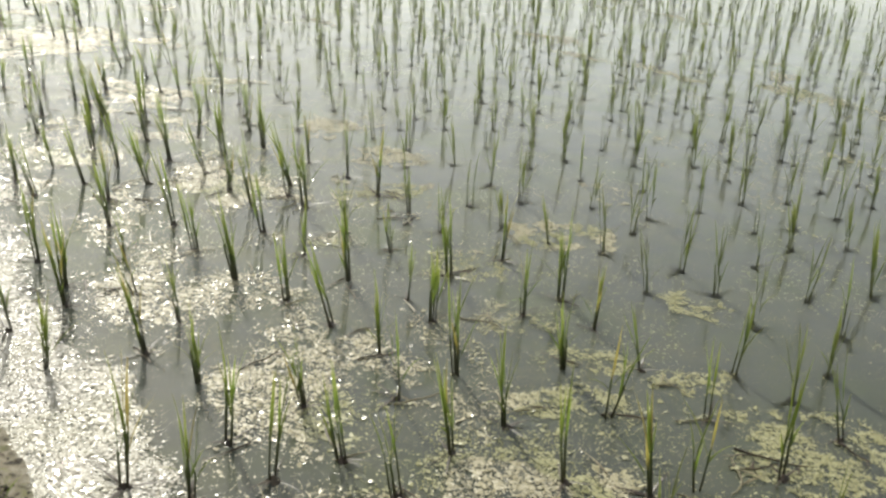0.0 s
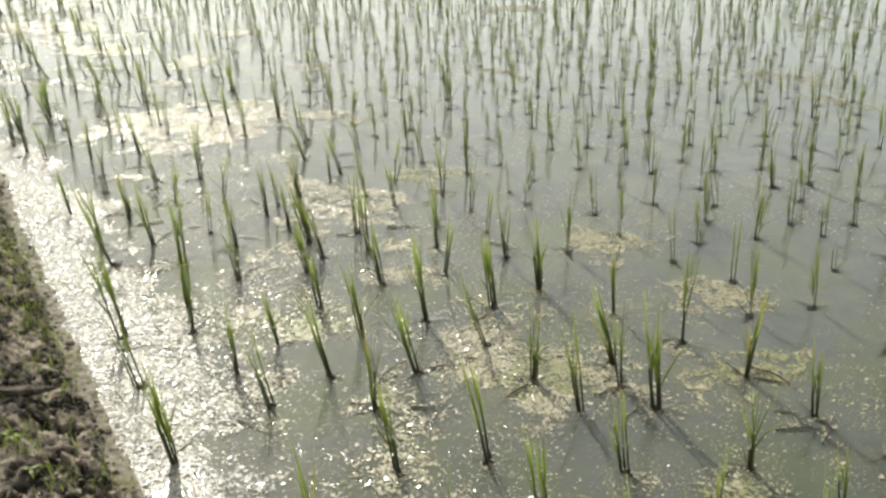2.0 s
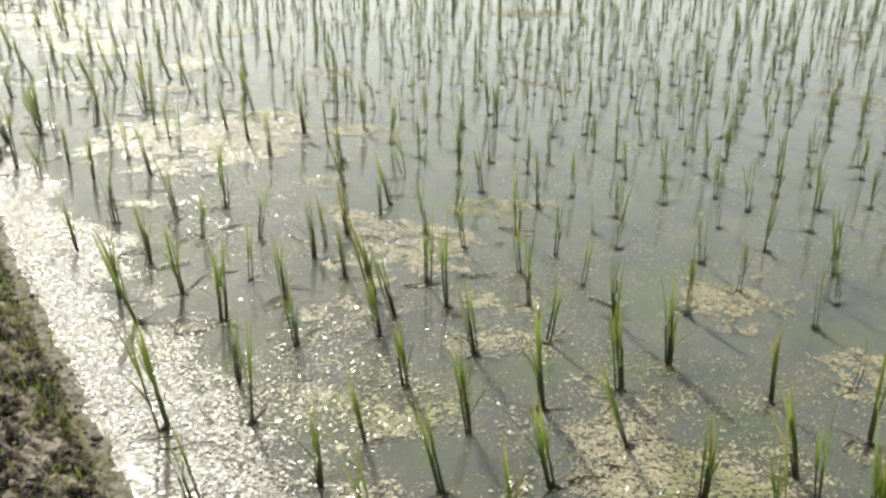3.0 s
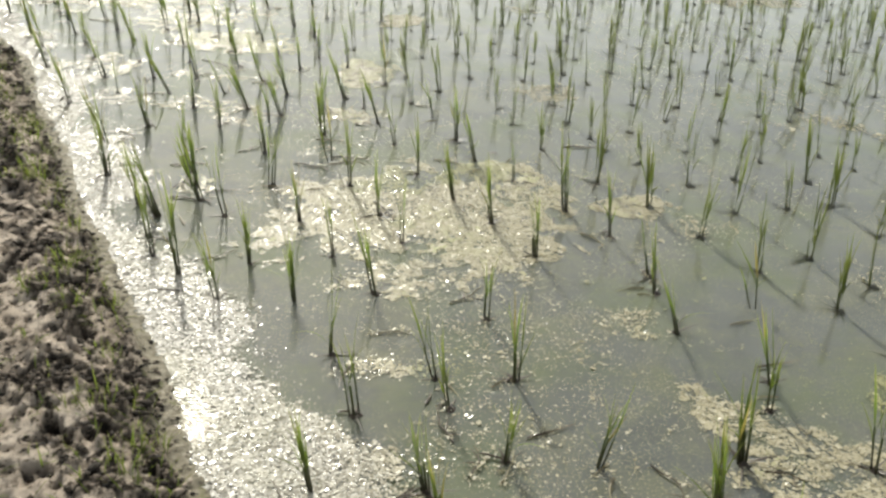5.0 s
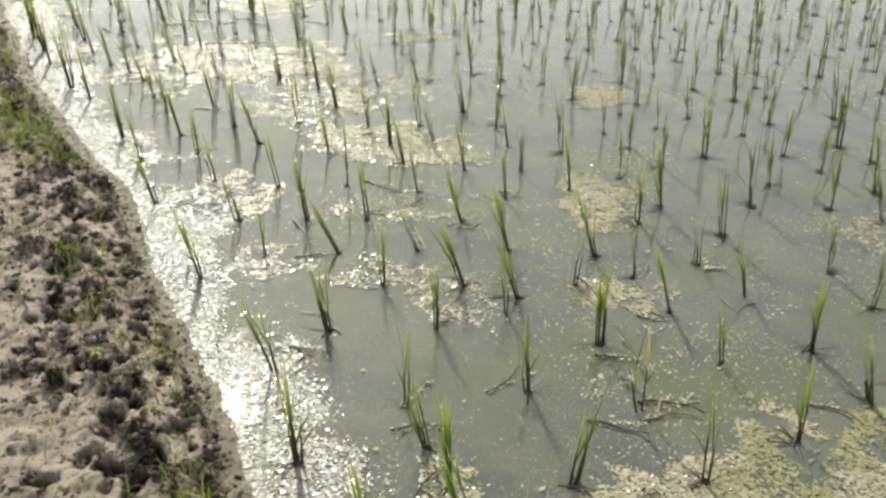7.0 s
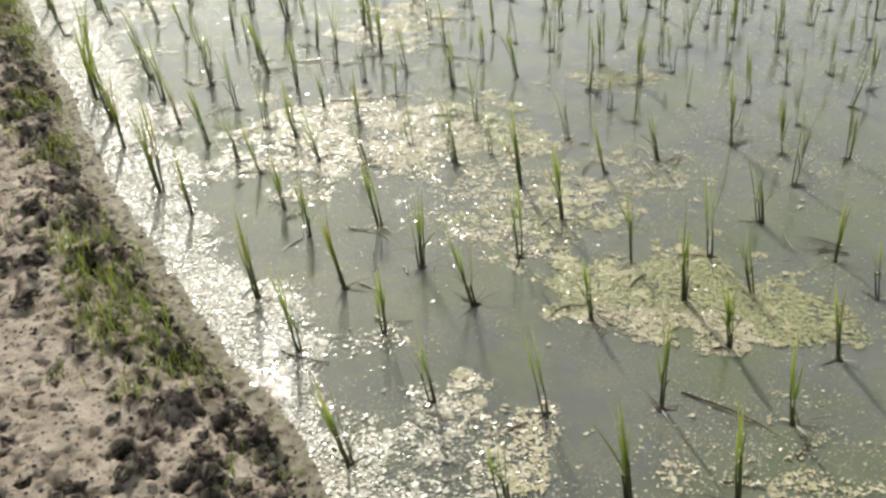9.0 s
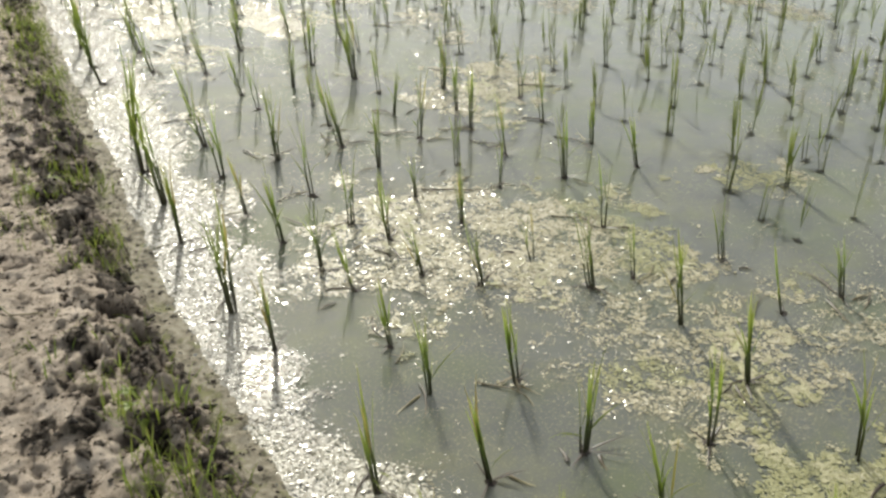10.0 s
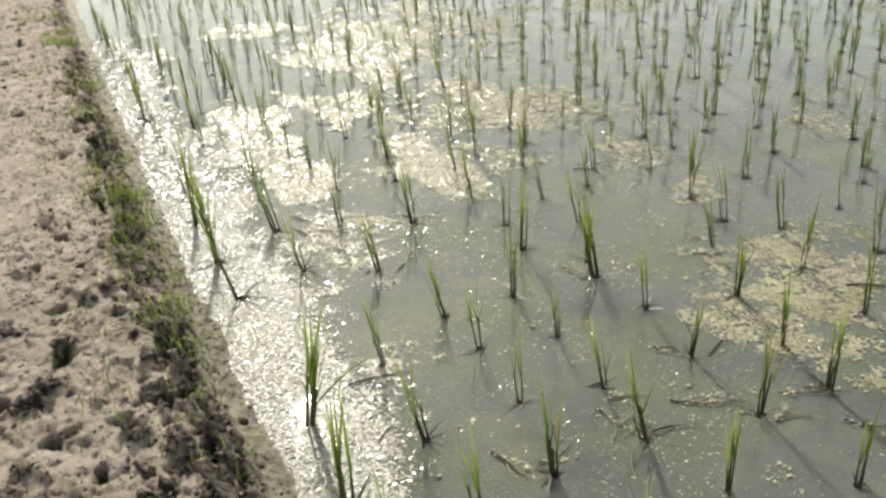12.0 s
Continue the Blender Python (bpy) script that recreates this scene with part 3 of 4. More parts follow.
    cover = np.maximum(cover, back)
    return np.maximum(np.maximum(cover, thin), far) * step(0.2, 0.8, u + 0.5 * ragged)


def fresh_share(u, v):
    """Where the weed is green duckweed more than bleached scum."""
    field = step(0.9, 1.9, v + 0.8 * (layered(u * 2, v * 2, 85, 3) - 0.5)) * (1 - step(4.6, 6.8, u)) * 0.66
    field = np.maximum(field, 0.95 * (1 - step(2.0, 3.0, u)) * step(1.2, 1.8, v))
    field = np.maximum(field, 0.56 * step(0.2, 0.55, v - edge_at(u)))
    return np.clip(field + 0.6 * step(0.60, 0.68, layered(u * 2.6, v * 2.6, 87, 4)) * step(0.25, 0.5, v - edge_at(u)), 0, 1)


def frond_mesh(name, u, v, r, low, high, tilt, rng, mat):
    """Small irregular leaves and flecks, each a bent four-cornered scrap."""
    n, sides = len(u), 4
    ang = rng.uniform(0, 6.28, n)[:, None] + np.arange(sides) * (2 * math.pi / sides) + rng.normal(0, 0.3, (n, sides))
    rad = r[:, None] * rng.uniform(0.55, 1.4, (n, sides))
    du, dv = np.cos(ang) * rad * rng.uniform(0.45, 1.0, n)[:, None], np.sin(ang) * rad
    tu, tv = rng.normal(0, tilt, n)[:, None], rng.normal(0, tilt, n)[:, None]
    z0 = rng.uniform(low, high, n)
    dz = np.clip(du * tu + dv * tv + rng.normal(0, 0.12, (n, sides)) * r[:, None], -0.0008, 0.01)
    verts = to_world(np.stack([u[:, None] + du, v[:, None] + dv, z0[:, None] + dz], -1).reshape(-1, 3))
    base = (np.arange(n) * sides)[:, None, None]
    fan = np.array([[0, 1, 2], [0, 2, 3]])[None]
    return fast_mesh(name, verts, (base + fan).reshape(-1, 3), mat, np.repeat(fresh_share(u, v), sides))


def weed_chart(box, cell):
    """The weed's density on a fine chart of the water."""
    u0, u1, v0, v1 = box
    us, vs = np.arange(u0, u1 + cell, cell), np.arange(v0, v1 + cell, cell)
    uu, vv = np.meshgrid(us, vs, indexing="ij")
    return weed_density(uu.ravel(), vv.ravel()).reshape(uu.shape), cell, u0, v0


def chart_at(chart, u, v):
    d, cell, u0, v0 = chart
    i, j = np.rint((u - u0) / cell).astype(int), np.rint((v - v0) / cell).astype(int)
    return d[np.clip(i, 0, d.shape[0] - 1), np.clip(j, 0, d.shape[1] - 1)]


def scatter(rng, box, chart, per, power):
    u0, u1, v0, v1 = box
    n = int((u1 - u0) * (v1 - v0) * per)
    u, v = rng.uniform(u0, u1, n), rng.uniform(v0, v1, n)
    keep = rng.random(n) < power(chart_at(chart, u, v))
    u, v = u[keep], v[keep]
    keep = v > edge_at(u) - 0.01
    return u[keep], v[keep]


def build_weed():
    rng = np.random.default_rng(5)
    near, far = (0.8, 18.6, 0.26, 3.4), (1.0, 24.0, 3.4, 9.0)
    near_chart, far_chart = weed_chart(near, 0.008), weed_chart(far, 0.03)
    u, v = scatter(rng, near, near_chart, 31500, lambda d: d)
    trail_u, trail_v = [], []
    for k in range(120):
        cu, cv, a, n = rng.uniform(2, 15), rng.uniform(0.6, 2.8), rng.uniform(0, 6.28), rng.integers(25, 70)
        t = rng.uniform(0, rng.uniform(0.08, 0.22), n)
        trail_u.append(cu + np.cos(a) * t + rng.normal(0, 0.007, n)), trail_v.append(cv + np.sin(a) * t + rng.normal(0, 0.007, n))
    keep = (u < 15.2) | (rng.random(len(u)) < 0.6)
    u, v = u[keep], v[keep]
    u, v = np.concatenate([u, *trail_u]), np.concatenate([v, *trail_v])
    fu, fv = scatter(rng, far, far_chart, 4200, lambda d: d)
    r = np.clip(rng.lognormal(math.log(0.0026), 0.5, len(u)), 0.0011, 0.009)
    r = r * (0.55 + 0.45 * step(0.12, 0.45, chart_at(near_chart, u, v))) * np.where(u < 15.2, 1.0, 1.8)
    bu, bv = scatter(rng, near, near_chart, 190, lambda d: 0.03 + 0.9 * d * (d < 0.7))
    u, v, r = np.concatenate([u, bu]), np.concatenate([v, bv]), np.concatenate([r, rng.uniform(0.006, 0.0115, len(bu))])
    fr = np.clip(rng.lognormal(math.log(0.0068), 0.4, len(fu)), 0.003, 0.02)
    me = frond_mesh("floating_weed", np.concatenate([u, fu]), np.concatenate([v, fv]), np.concatenate([r, fr]), 0.0018, 0.0062, 0.13, rng, FROND)
    tagged(new("floating_weed", me), "pale yellow-green duckweed and algae floating in drifts", "duckweed", kind="stuff")
    u, v = scatter(rng, near, near_chart, 37500, lambda d: np.clip((d - 0.40) * 2.6, 0, 1))
    keep = (u < 15.2) | (rng.random(len(u)) < 0.5)
    u, v = u[keep], v[keep]
    fu, fv = scatter(rng, far, far_chart, 5500, lambda d: d)
    r = np.concatenate([np.clip(rng.lognormal(math.log(0.0050), 0.4, len(u)), 0.002, 0.012) * np.where(u < 15.2, 1.0, 1.6), np.clip(rng.lognormal(math.log(0.009), 0.4, len(fu)), 0.004, 0.02)])
    du, dv = scatter(rng, near, near_chart, 5200, lambda d: np.full(len(d), 1.0))
    keep = rng.random(len(du)) < 0.42 * step(0.46, 0.60, layered(du * 2.6, dv * 2.6, 95, 5)) * (1 - 0.55 * step(10.5, 12, du)) * (0.08 + 0.92 * step(0.8, 1.4, dv + 1.2 * (1 - step(4.0, 5.5, du))))
    du, dv = du[keep], dv[keep]
    r = np.concatenate([r, np.clip(rng.lognormal(math.log(0.0032), 0.4, len(du)), 0.0015, 0.007)])
    eu, ev = scatter(rng, far, far_chart, 700, lambda d: np.full(len(d), 1.0))
    keep = rng.random(len(eu)) < step(0.40, 0.60, layered(eu * 1.4, ev * 1.4, 97, 5)) * (1 - 0.8 * step(4.5, 7, ev))
    r = np.concatenate([r, rng.uniform(0.004, 0.009, keep.sum())])
    du, dv = np.concatenate([du, eu[keep]]), np.concatenate([dv, ev[keep]])
    dull = np.concatenate([np.zeros(len(u) + len(fu)), np.full(len(du), 0.55)])
    u, v = np.concatenate([u, fu, du]), np.concatenate([v, fv, dv])
    ang = rng.uniform(0, 6.28, len(u))[:, None] + np.arange(4) * (math.pi / 2) + rng.normal(0, 0.3, (len(u), 4))
    rad = r[:, None] * rng.uniform(0.5, 1.4, (len(u), 4))
    z = rng.uniform(0.0009, 0.0022, len(u))[:, None] + rng.normal(0, 0.0002, (len(u), 4))
    verts = to_world(np.stack([u[:, None] + np.cos(ang) * rad, v[:, None] + np.sin(ang) * rad * 0.8, z], -1).reshape(-1, 3))
    tris = ((np.arange(len(u)) * 4)[:, None, None] + np.array([[0, 1, 2], [0, 2, 3]])[None]).reshape(-1, 3)
    me = fast_mesh("algae_mat", verts, tris, SCUM, np.repeat(np.maximum(dull, fresh_share(u, v)), 4))
    tagged(new("algae_mat", me), "pale cream algae scum lying under the duckweed", "algae", kind="stuff")


build_weed()


def build_film():
    """Soft yellow skins of algae in the hearts of the weed mats: thin ragged sheets."""
    rng = np.random.default_rng(9)
    sheets, tris, count = [], [], 0
    for (u0, u1, v0, v1), cell in (((0.9, 16.4, 0.8, 3.2), 0.008), ((1.0, 20.0, 3.2, 8.0), 0.03)):
        us, vs = np.arange(u0, u1, cell), np.arange(v0, v1, cell)
        uu, vv = np.meshgrid(us, vs, indexing="ij")
        u, v = uu.ravel(), vv.ravel()
        skin = weed_density(u, v) * step(4.4, 5.4, u) * step(0.53, 0.62, layered(u * 4.2, v * 4.2, 111, 5)) * step(0.40, 0.52, layered(u * 38, v * 38, 113, 4))
        inside = (skin > 0.42) & (v > edge_at(u) + 0.35)
        nv = len(vs)
        i = np.arange((len(us) - 1) * nv).reshape(-1, nv)[:, :-1].ravel()
        i = i[inside[i] & inside[i + 1] & inside[i + nv] & inside[i + nv + 1]]
        faces = np.concatenate([np.column_stack([i, i + nv + 1, i + nv]), np.column_stack([i, i + 1, i + nv + 1])])
        used, faces = np.unique(faces, return_inverse=True)
        faces = faces.reshape(-1, 3)
        n = len(used)
        z = 0.0019 + 0.0012 * layered(u[used] * 30, v[used] * 30, 115, 3)
        shake = rng.uniform(-0.42, 0.42, (n, 2)) * cell
        sheets.append(np.column_stack([u[used] + shake[:, 0], v[used] + shake[:, 1], z])), tris.append(faces + count)
        count += n
    me = fast_mesh("algae_film", to_world(np.concatenate(sheets)), np.concatenate(tris), FILM, smooth=True)
    tagged(new("algae_film", me), "soft yellowish skin of algae spread over the weed mats", "algae", kind="stuff")


build_film()

# ---- rice ----
def seedling_shape(rng):
    """Tillers of one hill: for each, its sheath and its leaves, which part to two sides and stand nearly upright."""
    tillers = []
    for k in range(rng.choice((2, 3, 3, 4, 4, 5))):
        turn = rng.uniform(0, 2 * math.pi)
        off = rng.uniform(0.002, 0.011)
        base = (off * math.cos(turn), off * math.sin(turn), -0.012)
        lean = abs(rng.gauss(0, 0.065))
        tall = rng.uniform(0.070, 0.125)
        stem = tube(base, lean, turn, tall, 0.0036, 0.0027, bend=rng.uniform(-0.05, 0.05))
        leaves = []
        fan = turn + rng.gauss(0, 0.9)
        for j in range(rng.choice((2, 2, 3, 3))):
            foot = Vector(base).lerp(stem[3], (0.97, 0.78, 0.58)[j] + rng.uniform(-0.06, 0.03))
            away = fan + math.pi * j + rng.gauss(0, 0.35)
            spreads = ((0.0, 0.02, 0.05), (0.03, 0.07, 0.14, 0.22), (0.08, 0.16, 0.30, 0.55))[j]
            droops = ((0.0, 0.05, 0.15, 0.30), (0.05, 0.2, 0.4), (0.2, 0.5, 1.0, 1.5))[j]
            length = (rng.uniform(0.13, 0.20), rng.uniform(0.12, 0.19), rng.uniform(0.08, 0.14))[j]
            leaves.append(blade(foot, lean * 0.6 + rng.choice(spreads), away, length, rng.uniform(0.0040, 0.0070), rng.choice(droops), steps=6))
        tillers.append((stem[:3], leaves))
    return tillers


def litter_shape(rng):
    """Dark dead leaves and mud gathered round the foot of a hill."""
    verts, faces, along = [], [], []
    for k in range(rng.choice((3, 4, 5))):
        turn = rng.uniform(0, 6.28)
        vs, fs, al = blade((0, 0, 0.002), 1.15, turn, rng.uniform(0.025, 0.105), rng.uniform(0.004, 0.009), 0.5, steps=3)
        n = len(verts)
        verts += [(p[0], p[1], max(0.0015, p[2] * 0.5)) for p in vs]
        faces += [tuple(i + n for i in f) for f in fs]
        along += al
    n, seg = len(verts), 7
    verts.append((0, 0, 0.011))
    along.append(0.1)
    for k in range(seg):
        a = 2 * math.pi * k / seg
        r = rng.uniform(0.010, 0.022)
        verts.append((r * math.cos(a), r * math.sin(a), -0.002))
        along.append(0.0)
    faces += [(n, n + 1 + k, n + 1 + (k + 1) % seg) for k in range(seg)]
    return verts, faces, along


VARIANTS, FIELD_SHAPES = [], []
shape_rng = random.Random(11)
for n in range(16):
    tillers = seedling_shape(shape_rng)
    root = new("rice_seedling")
    for (sv, sf, sa), leaves in tillers:
        till = part("tiller", mesh_of("tiller", sv, sf, STEM, sa, True), root, "dark olive leaf sheath" if n % 2 else "brown-green leaf sheath")
        for lv, lf, la in leaves:
            dry = shape_rng.random() < 0.07
            part("leaf_blade", mesh_of("leaf_blade", lv, lf, YELLOWED if dry else BLADE, la, True), till, "yellowed dying leaf" if dry else "")
    if n % 5 != 3:
        part("leaf_litter", mesh_of("leaf_litter", *litter_shape(shape_rng)[:2], LITTER, None), root, "dead brown leaves at the foot")
    VARIANTS.append(root)
    tris, verts, along = [], [], []
    for (sv, sf, sa), leaves in tillers:
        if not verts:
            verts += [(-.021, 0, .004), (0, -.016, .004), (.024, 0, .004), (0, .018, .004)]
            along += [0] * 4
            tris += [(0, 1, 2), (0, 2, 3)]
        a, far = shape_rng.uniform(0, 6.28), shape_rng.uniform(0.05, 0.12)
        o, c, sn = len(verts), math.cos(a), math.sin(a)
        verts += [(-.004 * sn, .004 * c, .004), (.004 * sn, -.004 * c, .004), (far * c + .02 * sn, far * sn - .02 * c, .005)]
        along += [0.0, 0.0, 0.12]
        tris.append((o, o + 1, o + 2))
        strips = [([sv[0], sv[3], sv[18], sv[21]], [(0, 1, 3, 2)], [0, 0, 1, 1], 0.0, 0.3)]
        for lv, lf, la in leaves:
            keep = [0, 2, 6, 8, 12, 14, 19]
            strips.append(([lv[i] for i in keep], [(0, 1, 3, 2), (2, 3, 5, 4), (4, 5, 6, 6)], [la[i] for i in keep], 0.3, 1.0))
        for vs, fs, al, lo, hi in strips:
            o = len(verts)
            verts += [tuple(p) for p in vs]
            along += [lo + (hi - lo) * a for a in al]
            for f in fs:
                tris.append((f[0] + o, f[1] + o, f[2] + o))
                if f[2] != f[3]:
                    tris.append((f[0] + o, f[2] + o, f[3] + o))
    FIELD_SHAPES.append((np.array(verts), np.array(tris), np.array(along)))

HILLS = []


def rice_bay(start, hills):
    """Hills of rice along one metre of the bund: how far past its start, and how far out."""
    HILLS.extend((start + u, v) for u, v in hills)


rice_bay(1, [(0.97, 0.51), (0.85, 0.63), (0.81, 0.83), (0.79, 1.02), (0.59, 1.06), (0.66, 1.28), (0.96, 1.30), (0.41, 1.46), (0.68, 1.49), (0.97, 1.53), (0.25, 1.61), (0.20, 1.74), (0.56, 1.77), (0.83, 1.85), (0.11, 1.98), (0.40, 2.02), (0.70, 2.06), (0.97, 2.12), (0.13, 2.27), (0.52, 2.30), (0.68, 2.63), (0.93, 2.72), (0.48, 2.85), (0.72, 3.00), (0.60, 3.25)])
rice_bay(2, [(0.92, 0.45), (0.62, 0.49), (0.57, 0.77), (0.01, 0.80), (0.33, 0.84), (0.97, 0.88), (0.71, 0.93), (0.06, 1.05), (0.92, 1.22), (0.68, 1.31), (0.45, 1.36), (0.21, 1.40), (0.99, 1.54), (0.72, 1.58), (0.30, 1.67), (0.48, 1.69), (0.86, 1.86), (0.56, 1.93), (0.18, 1.98), (0.93, 2.16), (0.20, 2.17), (0.58, 2.21), (0.85, 2.43), (0.61, 2.49), (0.08, 2.50), (0.15, 2.78), (0.83, 2.95), (0.02, 3.08), (0.60, 3.09)])
rice_bay(3, [(0.50, 0.43), (0.17, 0.43), (0.99, 0.48), (0.01, 0.65), (0.41, 0.66), (0.17, 0.69), (0.27, 0.93), (0.62, 0.99), (0.92, 1.08), (0.24, 1.20), (0.52, 1.22), (0.28, 1.51), (0.80, 1.59), (0.58, 1.60), (0.61, 1.79), (0.46, 1.80), (0.11, 1.80), (0.73, 1.86), (0.99, 2.10), (0.17, 2.16), (0.43, 2.16), (0.71, 2.16), (0.90, 2.37), (0.12, 2.46), (0.71, 2.50), (0.94, 2.67), (0.04, 2.70), (0.30, 2.72), (0.63, 2.74), (0.40, 3.07), (0.14, 3.18)])
rice_bay(4, [(0.44, 0.51), (0.80, 0.55), (0.71, 0.77), (0.35, 0.80), (0.11, 0.82), (0.93, 0.82), (0.46, 0.99), (0.17, 1.05), (0.64, 1.23), (0.34, 1.25), (0.04, 1.30), (0.95, 1.32), (0.33, 1.50), (0.68, 1.52), (0.06, 1.59), (0.28, 1.77), (0.62, 1.77), (0.87, 1.88), (0.31, 2.00), (0.62, 2.07), (0.89, 2.16), (0.52, 2.32), (0.21, 2.62), (0.54, 2.62), (0.79, 2.70), (0.73, 3.02), (0.56, 3.24)])
rice_bay(5, [(0.69, 0.67), (0.46, 0.68), (0.92, 0.86), (0.60, 0.88), (0.32, 0.92), (0.04, 1.06), (0.58, 1.13), (0.35, 1.16), (0.94, 1.32), (0.64, 1.42), (0.05, 1.43), (0.23, 1.45), (0.44, 1.45), (0.72, 1.51), (0.01, 1.63), (0.78, 1.65), (0.21, 1.68), (0.91, 1.88), (0.61, 1.93), (0.41, 1.98), (1.00, 1.98), (0.10, 2.03), (0.72, 2.15), (0.40, 2.24), (0.16, 2.25), (0.91, 2.43), (0.60, 2.53), (0.33, 2.75), (0.64, 2.76), (0.34, 3.06), (0.70, 3.16)])
rice_bay(6, [(0.18, 0.65), (0.40, 0.86), (0.05, 0.89), (0.69, 0.92), (0.31, 1.10), (0.06, 1.12), (0.45, 1.13), (0.96, 1.18), (0.34, 1.33), (0.66, 1.43), (0.95, 1.81), (0.33, 1.92), (0.55, 2.03), (0.65, 2.09), (0.96, 2.16), (0.33, 2.26), (0.81, 2.47), (0.19, 2.50), (0.50, 2.71), (0.25, 2.74), (0.91, 2.75), (0.08, 2.99), (0.51, 3.10), (0.79, 3.17)])
rice_bay(7, [(0.54, 0.60), (0.69, 0.62), (0.37, 0.64), (0.86, 0.69), (0.15, 0.71), (0.34, 0.88), (0.93, 0.88), (0.75, 0.92), (0.02, 0.93), (0.58, 1.16), (0.26, 1.16), (0.95, 1.18), (0.25, 1.43), (0.50, 1.46), (0.81, 1.47), (0.81, 1.78), (0.50, 1.79), (0.25, 1.81), (0.84, 2.09), (0.57, 2.12), (0.22, 2.14), (0.40, 2.43), (0.83, 2.45), (0.50, 2.75), (0.20, 2.78)])
rice_bay(8, [(0.33, 0.60), (0.00, 0.65), (0.74, 0.67), (0.87, 0.89), (0.08, 0.90), (0.24, 0.92), (0.42, 0.95), (0.72, 1.19), (0.32, 1.28), (0.92, 1.40), (0.70, 1.43), (0.11, 1.51), (0.77, 1.52), (0.42, 1.60), (0.75, 1.74), (0.17, 1.85), (0.47, 1.91), (0.89, 1.92), (0.70, 1.94), (0.10, 2.14), (0.44, 2.20), (0.67, 2.20), (0.80, 2.44), (0.18, 2.51), (0.41, 2.57), (0.94, 2.72), (0.09, 2.78), (0.34, 2.87), (0.78, 2.97), (0.60, 3.06), (0.58, 3.28)])
rice_bay(9, [(0.38, 0.62), (0.76, 0.86), (0.45, 0.87), (0.99, 1.10), (0.65, 1.10), (0.34, 1.11), (0.05, 1.16), (0.54, 1.31), (0.87, 1.36), (0.22, 1.37), (0.67, 1.60), (0.35, 1.63), (0.08, 1.66), (0.98, 1.67), (0.80, 1.88), (0.47, 1.89), (0.67, 2.09), (0.41, 2.16), (0.95, 2.19), (0.03, 2.22), (0.77, 2.36), (0.11, 2.39), (0.41, 2.42), (0.87, 2.68), (0.07, 2.94)])
rice_bay(10, [(0.06, 0.61), (0.88, 0.63), (0.55, 0.65), (0.17, 0.88), (0.79, 0.88), (0.51, 0.89), (0.78, 1.14), (0.51, 1.18), (0.27, 1.43), (0.67, 1.43), (0.82, 1.68), (0.48, 1.72), (0.22, 1.72), (0.15, 1.91), (0.37, 1.94), (0.46, 2.23), (0.16, 2.25), (0.60, 2.52), (0.98, 2.58), (0.66, 2.84), (0.36, 2.84), (0.14, 3.08)])
rice_bay(11, [(0.78, 0.52), (0.90, 0.54), (0.53, 0.58), (0.92, 0.85), (0.40, 0.88), (0.15, 0.89), (0.73, 0.90), (0.99, 1.13), (0.72, 1.13), (0.10, 1.13), (0.57, 1.27), (0.99, 1.41), (0.66, 1.51), (0.42, 1.58), (0.13, 1.70), (0.41, 1.74), (0.74, 1.85), (0.04, 2.02), (0.37, 2.07), (0.03, 2.25)])
rice_bay(12, [(0.95, 0.46), (0.29, 0.47), (0.63, 0.47), (0.77, 0.73), (0.41, 0.73), (0.14, 0.79), (0.85, 0.98), (0.45, 1.00), (0.16, 1.05), (0.86, 1.27), (0.60, 1.33), (0.27, 1.35), (0.80, 1.61), (0.47, 1.63), (0.20, 1.68), (0.80, 1.86), (0.48, 1.86), (0.17, 1.96), (0.74, 2.20), (0.42, 2.25), (0.13, 2.28), (0.57, 2.53), (0.82, 2.53), (0.63, 2.85)])
rice_bay(13, [(0.34, 0.47), (0.13, 0.74), (0.53, 0.76), (0.16, 1.05), (0.70, 1.05), (0.47, 1.07), (0.11, 1.30), (0.41, 1.32), (0.71, 1.32), (0.12, 1.62), (0.69, 1.64), (0.42, 1.67), (0.80, 1.68), (0.04, 1.91), (0.34, 1.98), (0.68, 2.15), (0.06, 2.26), (0.38, 2.31), (0.66, 2.47), (0.09, 2.55), (0.35, 2.63), (0.69, 2.79), (0.83, 3.07), (0.35, 3.20)])
rice_bay(14, [(0.88, 0.43), (0.49, 0.45), (0.16, 0.46), (0.26, 0.72), (0.65, 0.72), (0.54, 0.96), (0.12, 0.97), (0.44, 1.24), (0.90, 1.34), (0.01, 1.52), (0.55, 1.56), (0.88, 1.63), (0.10, 1.82), (0.39, 1.82), (0.75, 1.92), (0.55, 2.18), (0.42, 2.39), (0.13, 2.69), (0.30, 3.00)])
rice_bay(15, [(0.32, 0.77), (0.24, 1.04), (0.56, 1.32), (0.18, 1.41), (0.38, 2.61)])
rice_bay(16, [(0.43, 0.44), (0.13, 0.65), (0.08, 2.11)])
rice_bay(17, [(0.55, 0.46)])


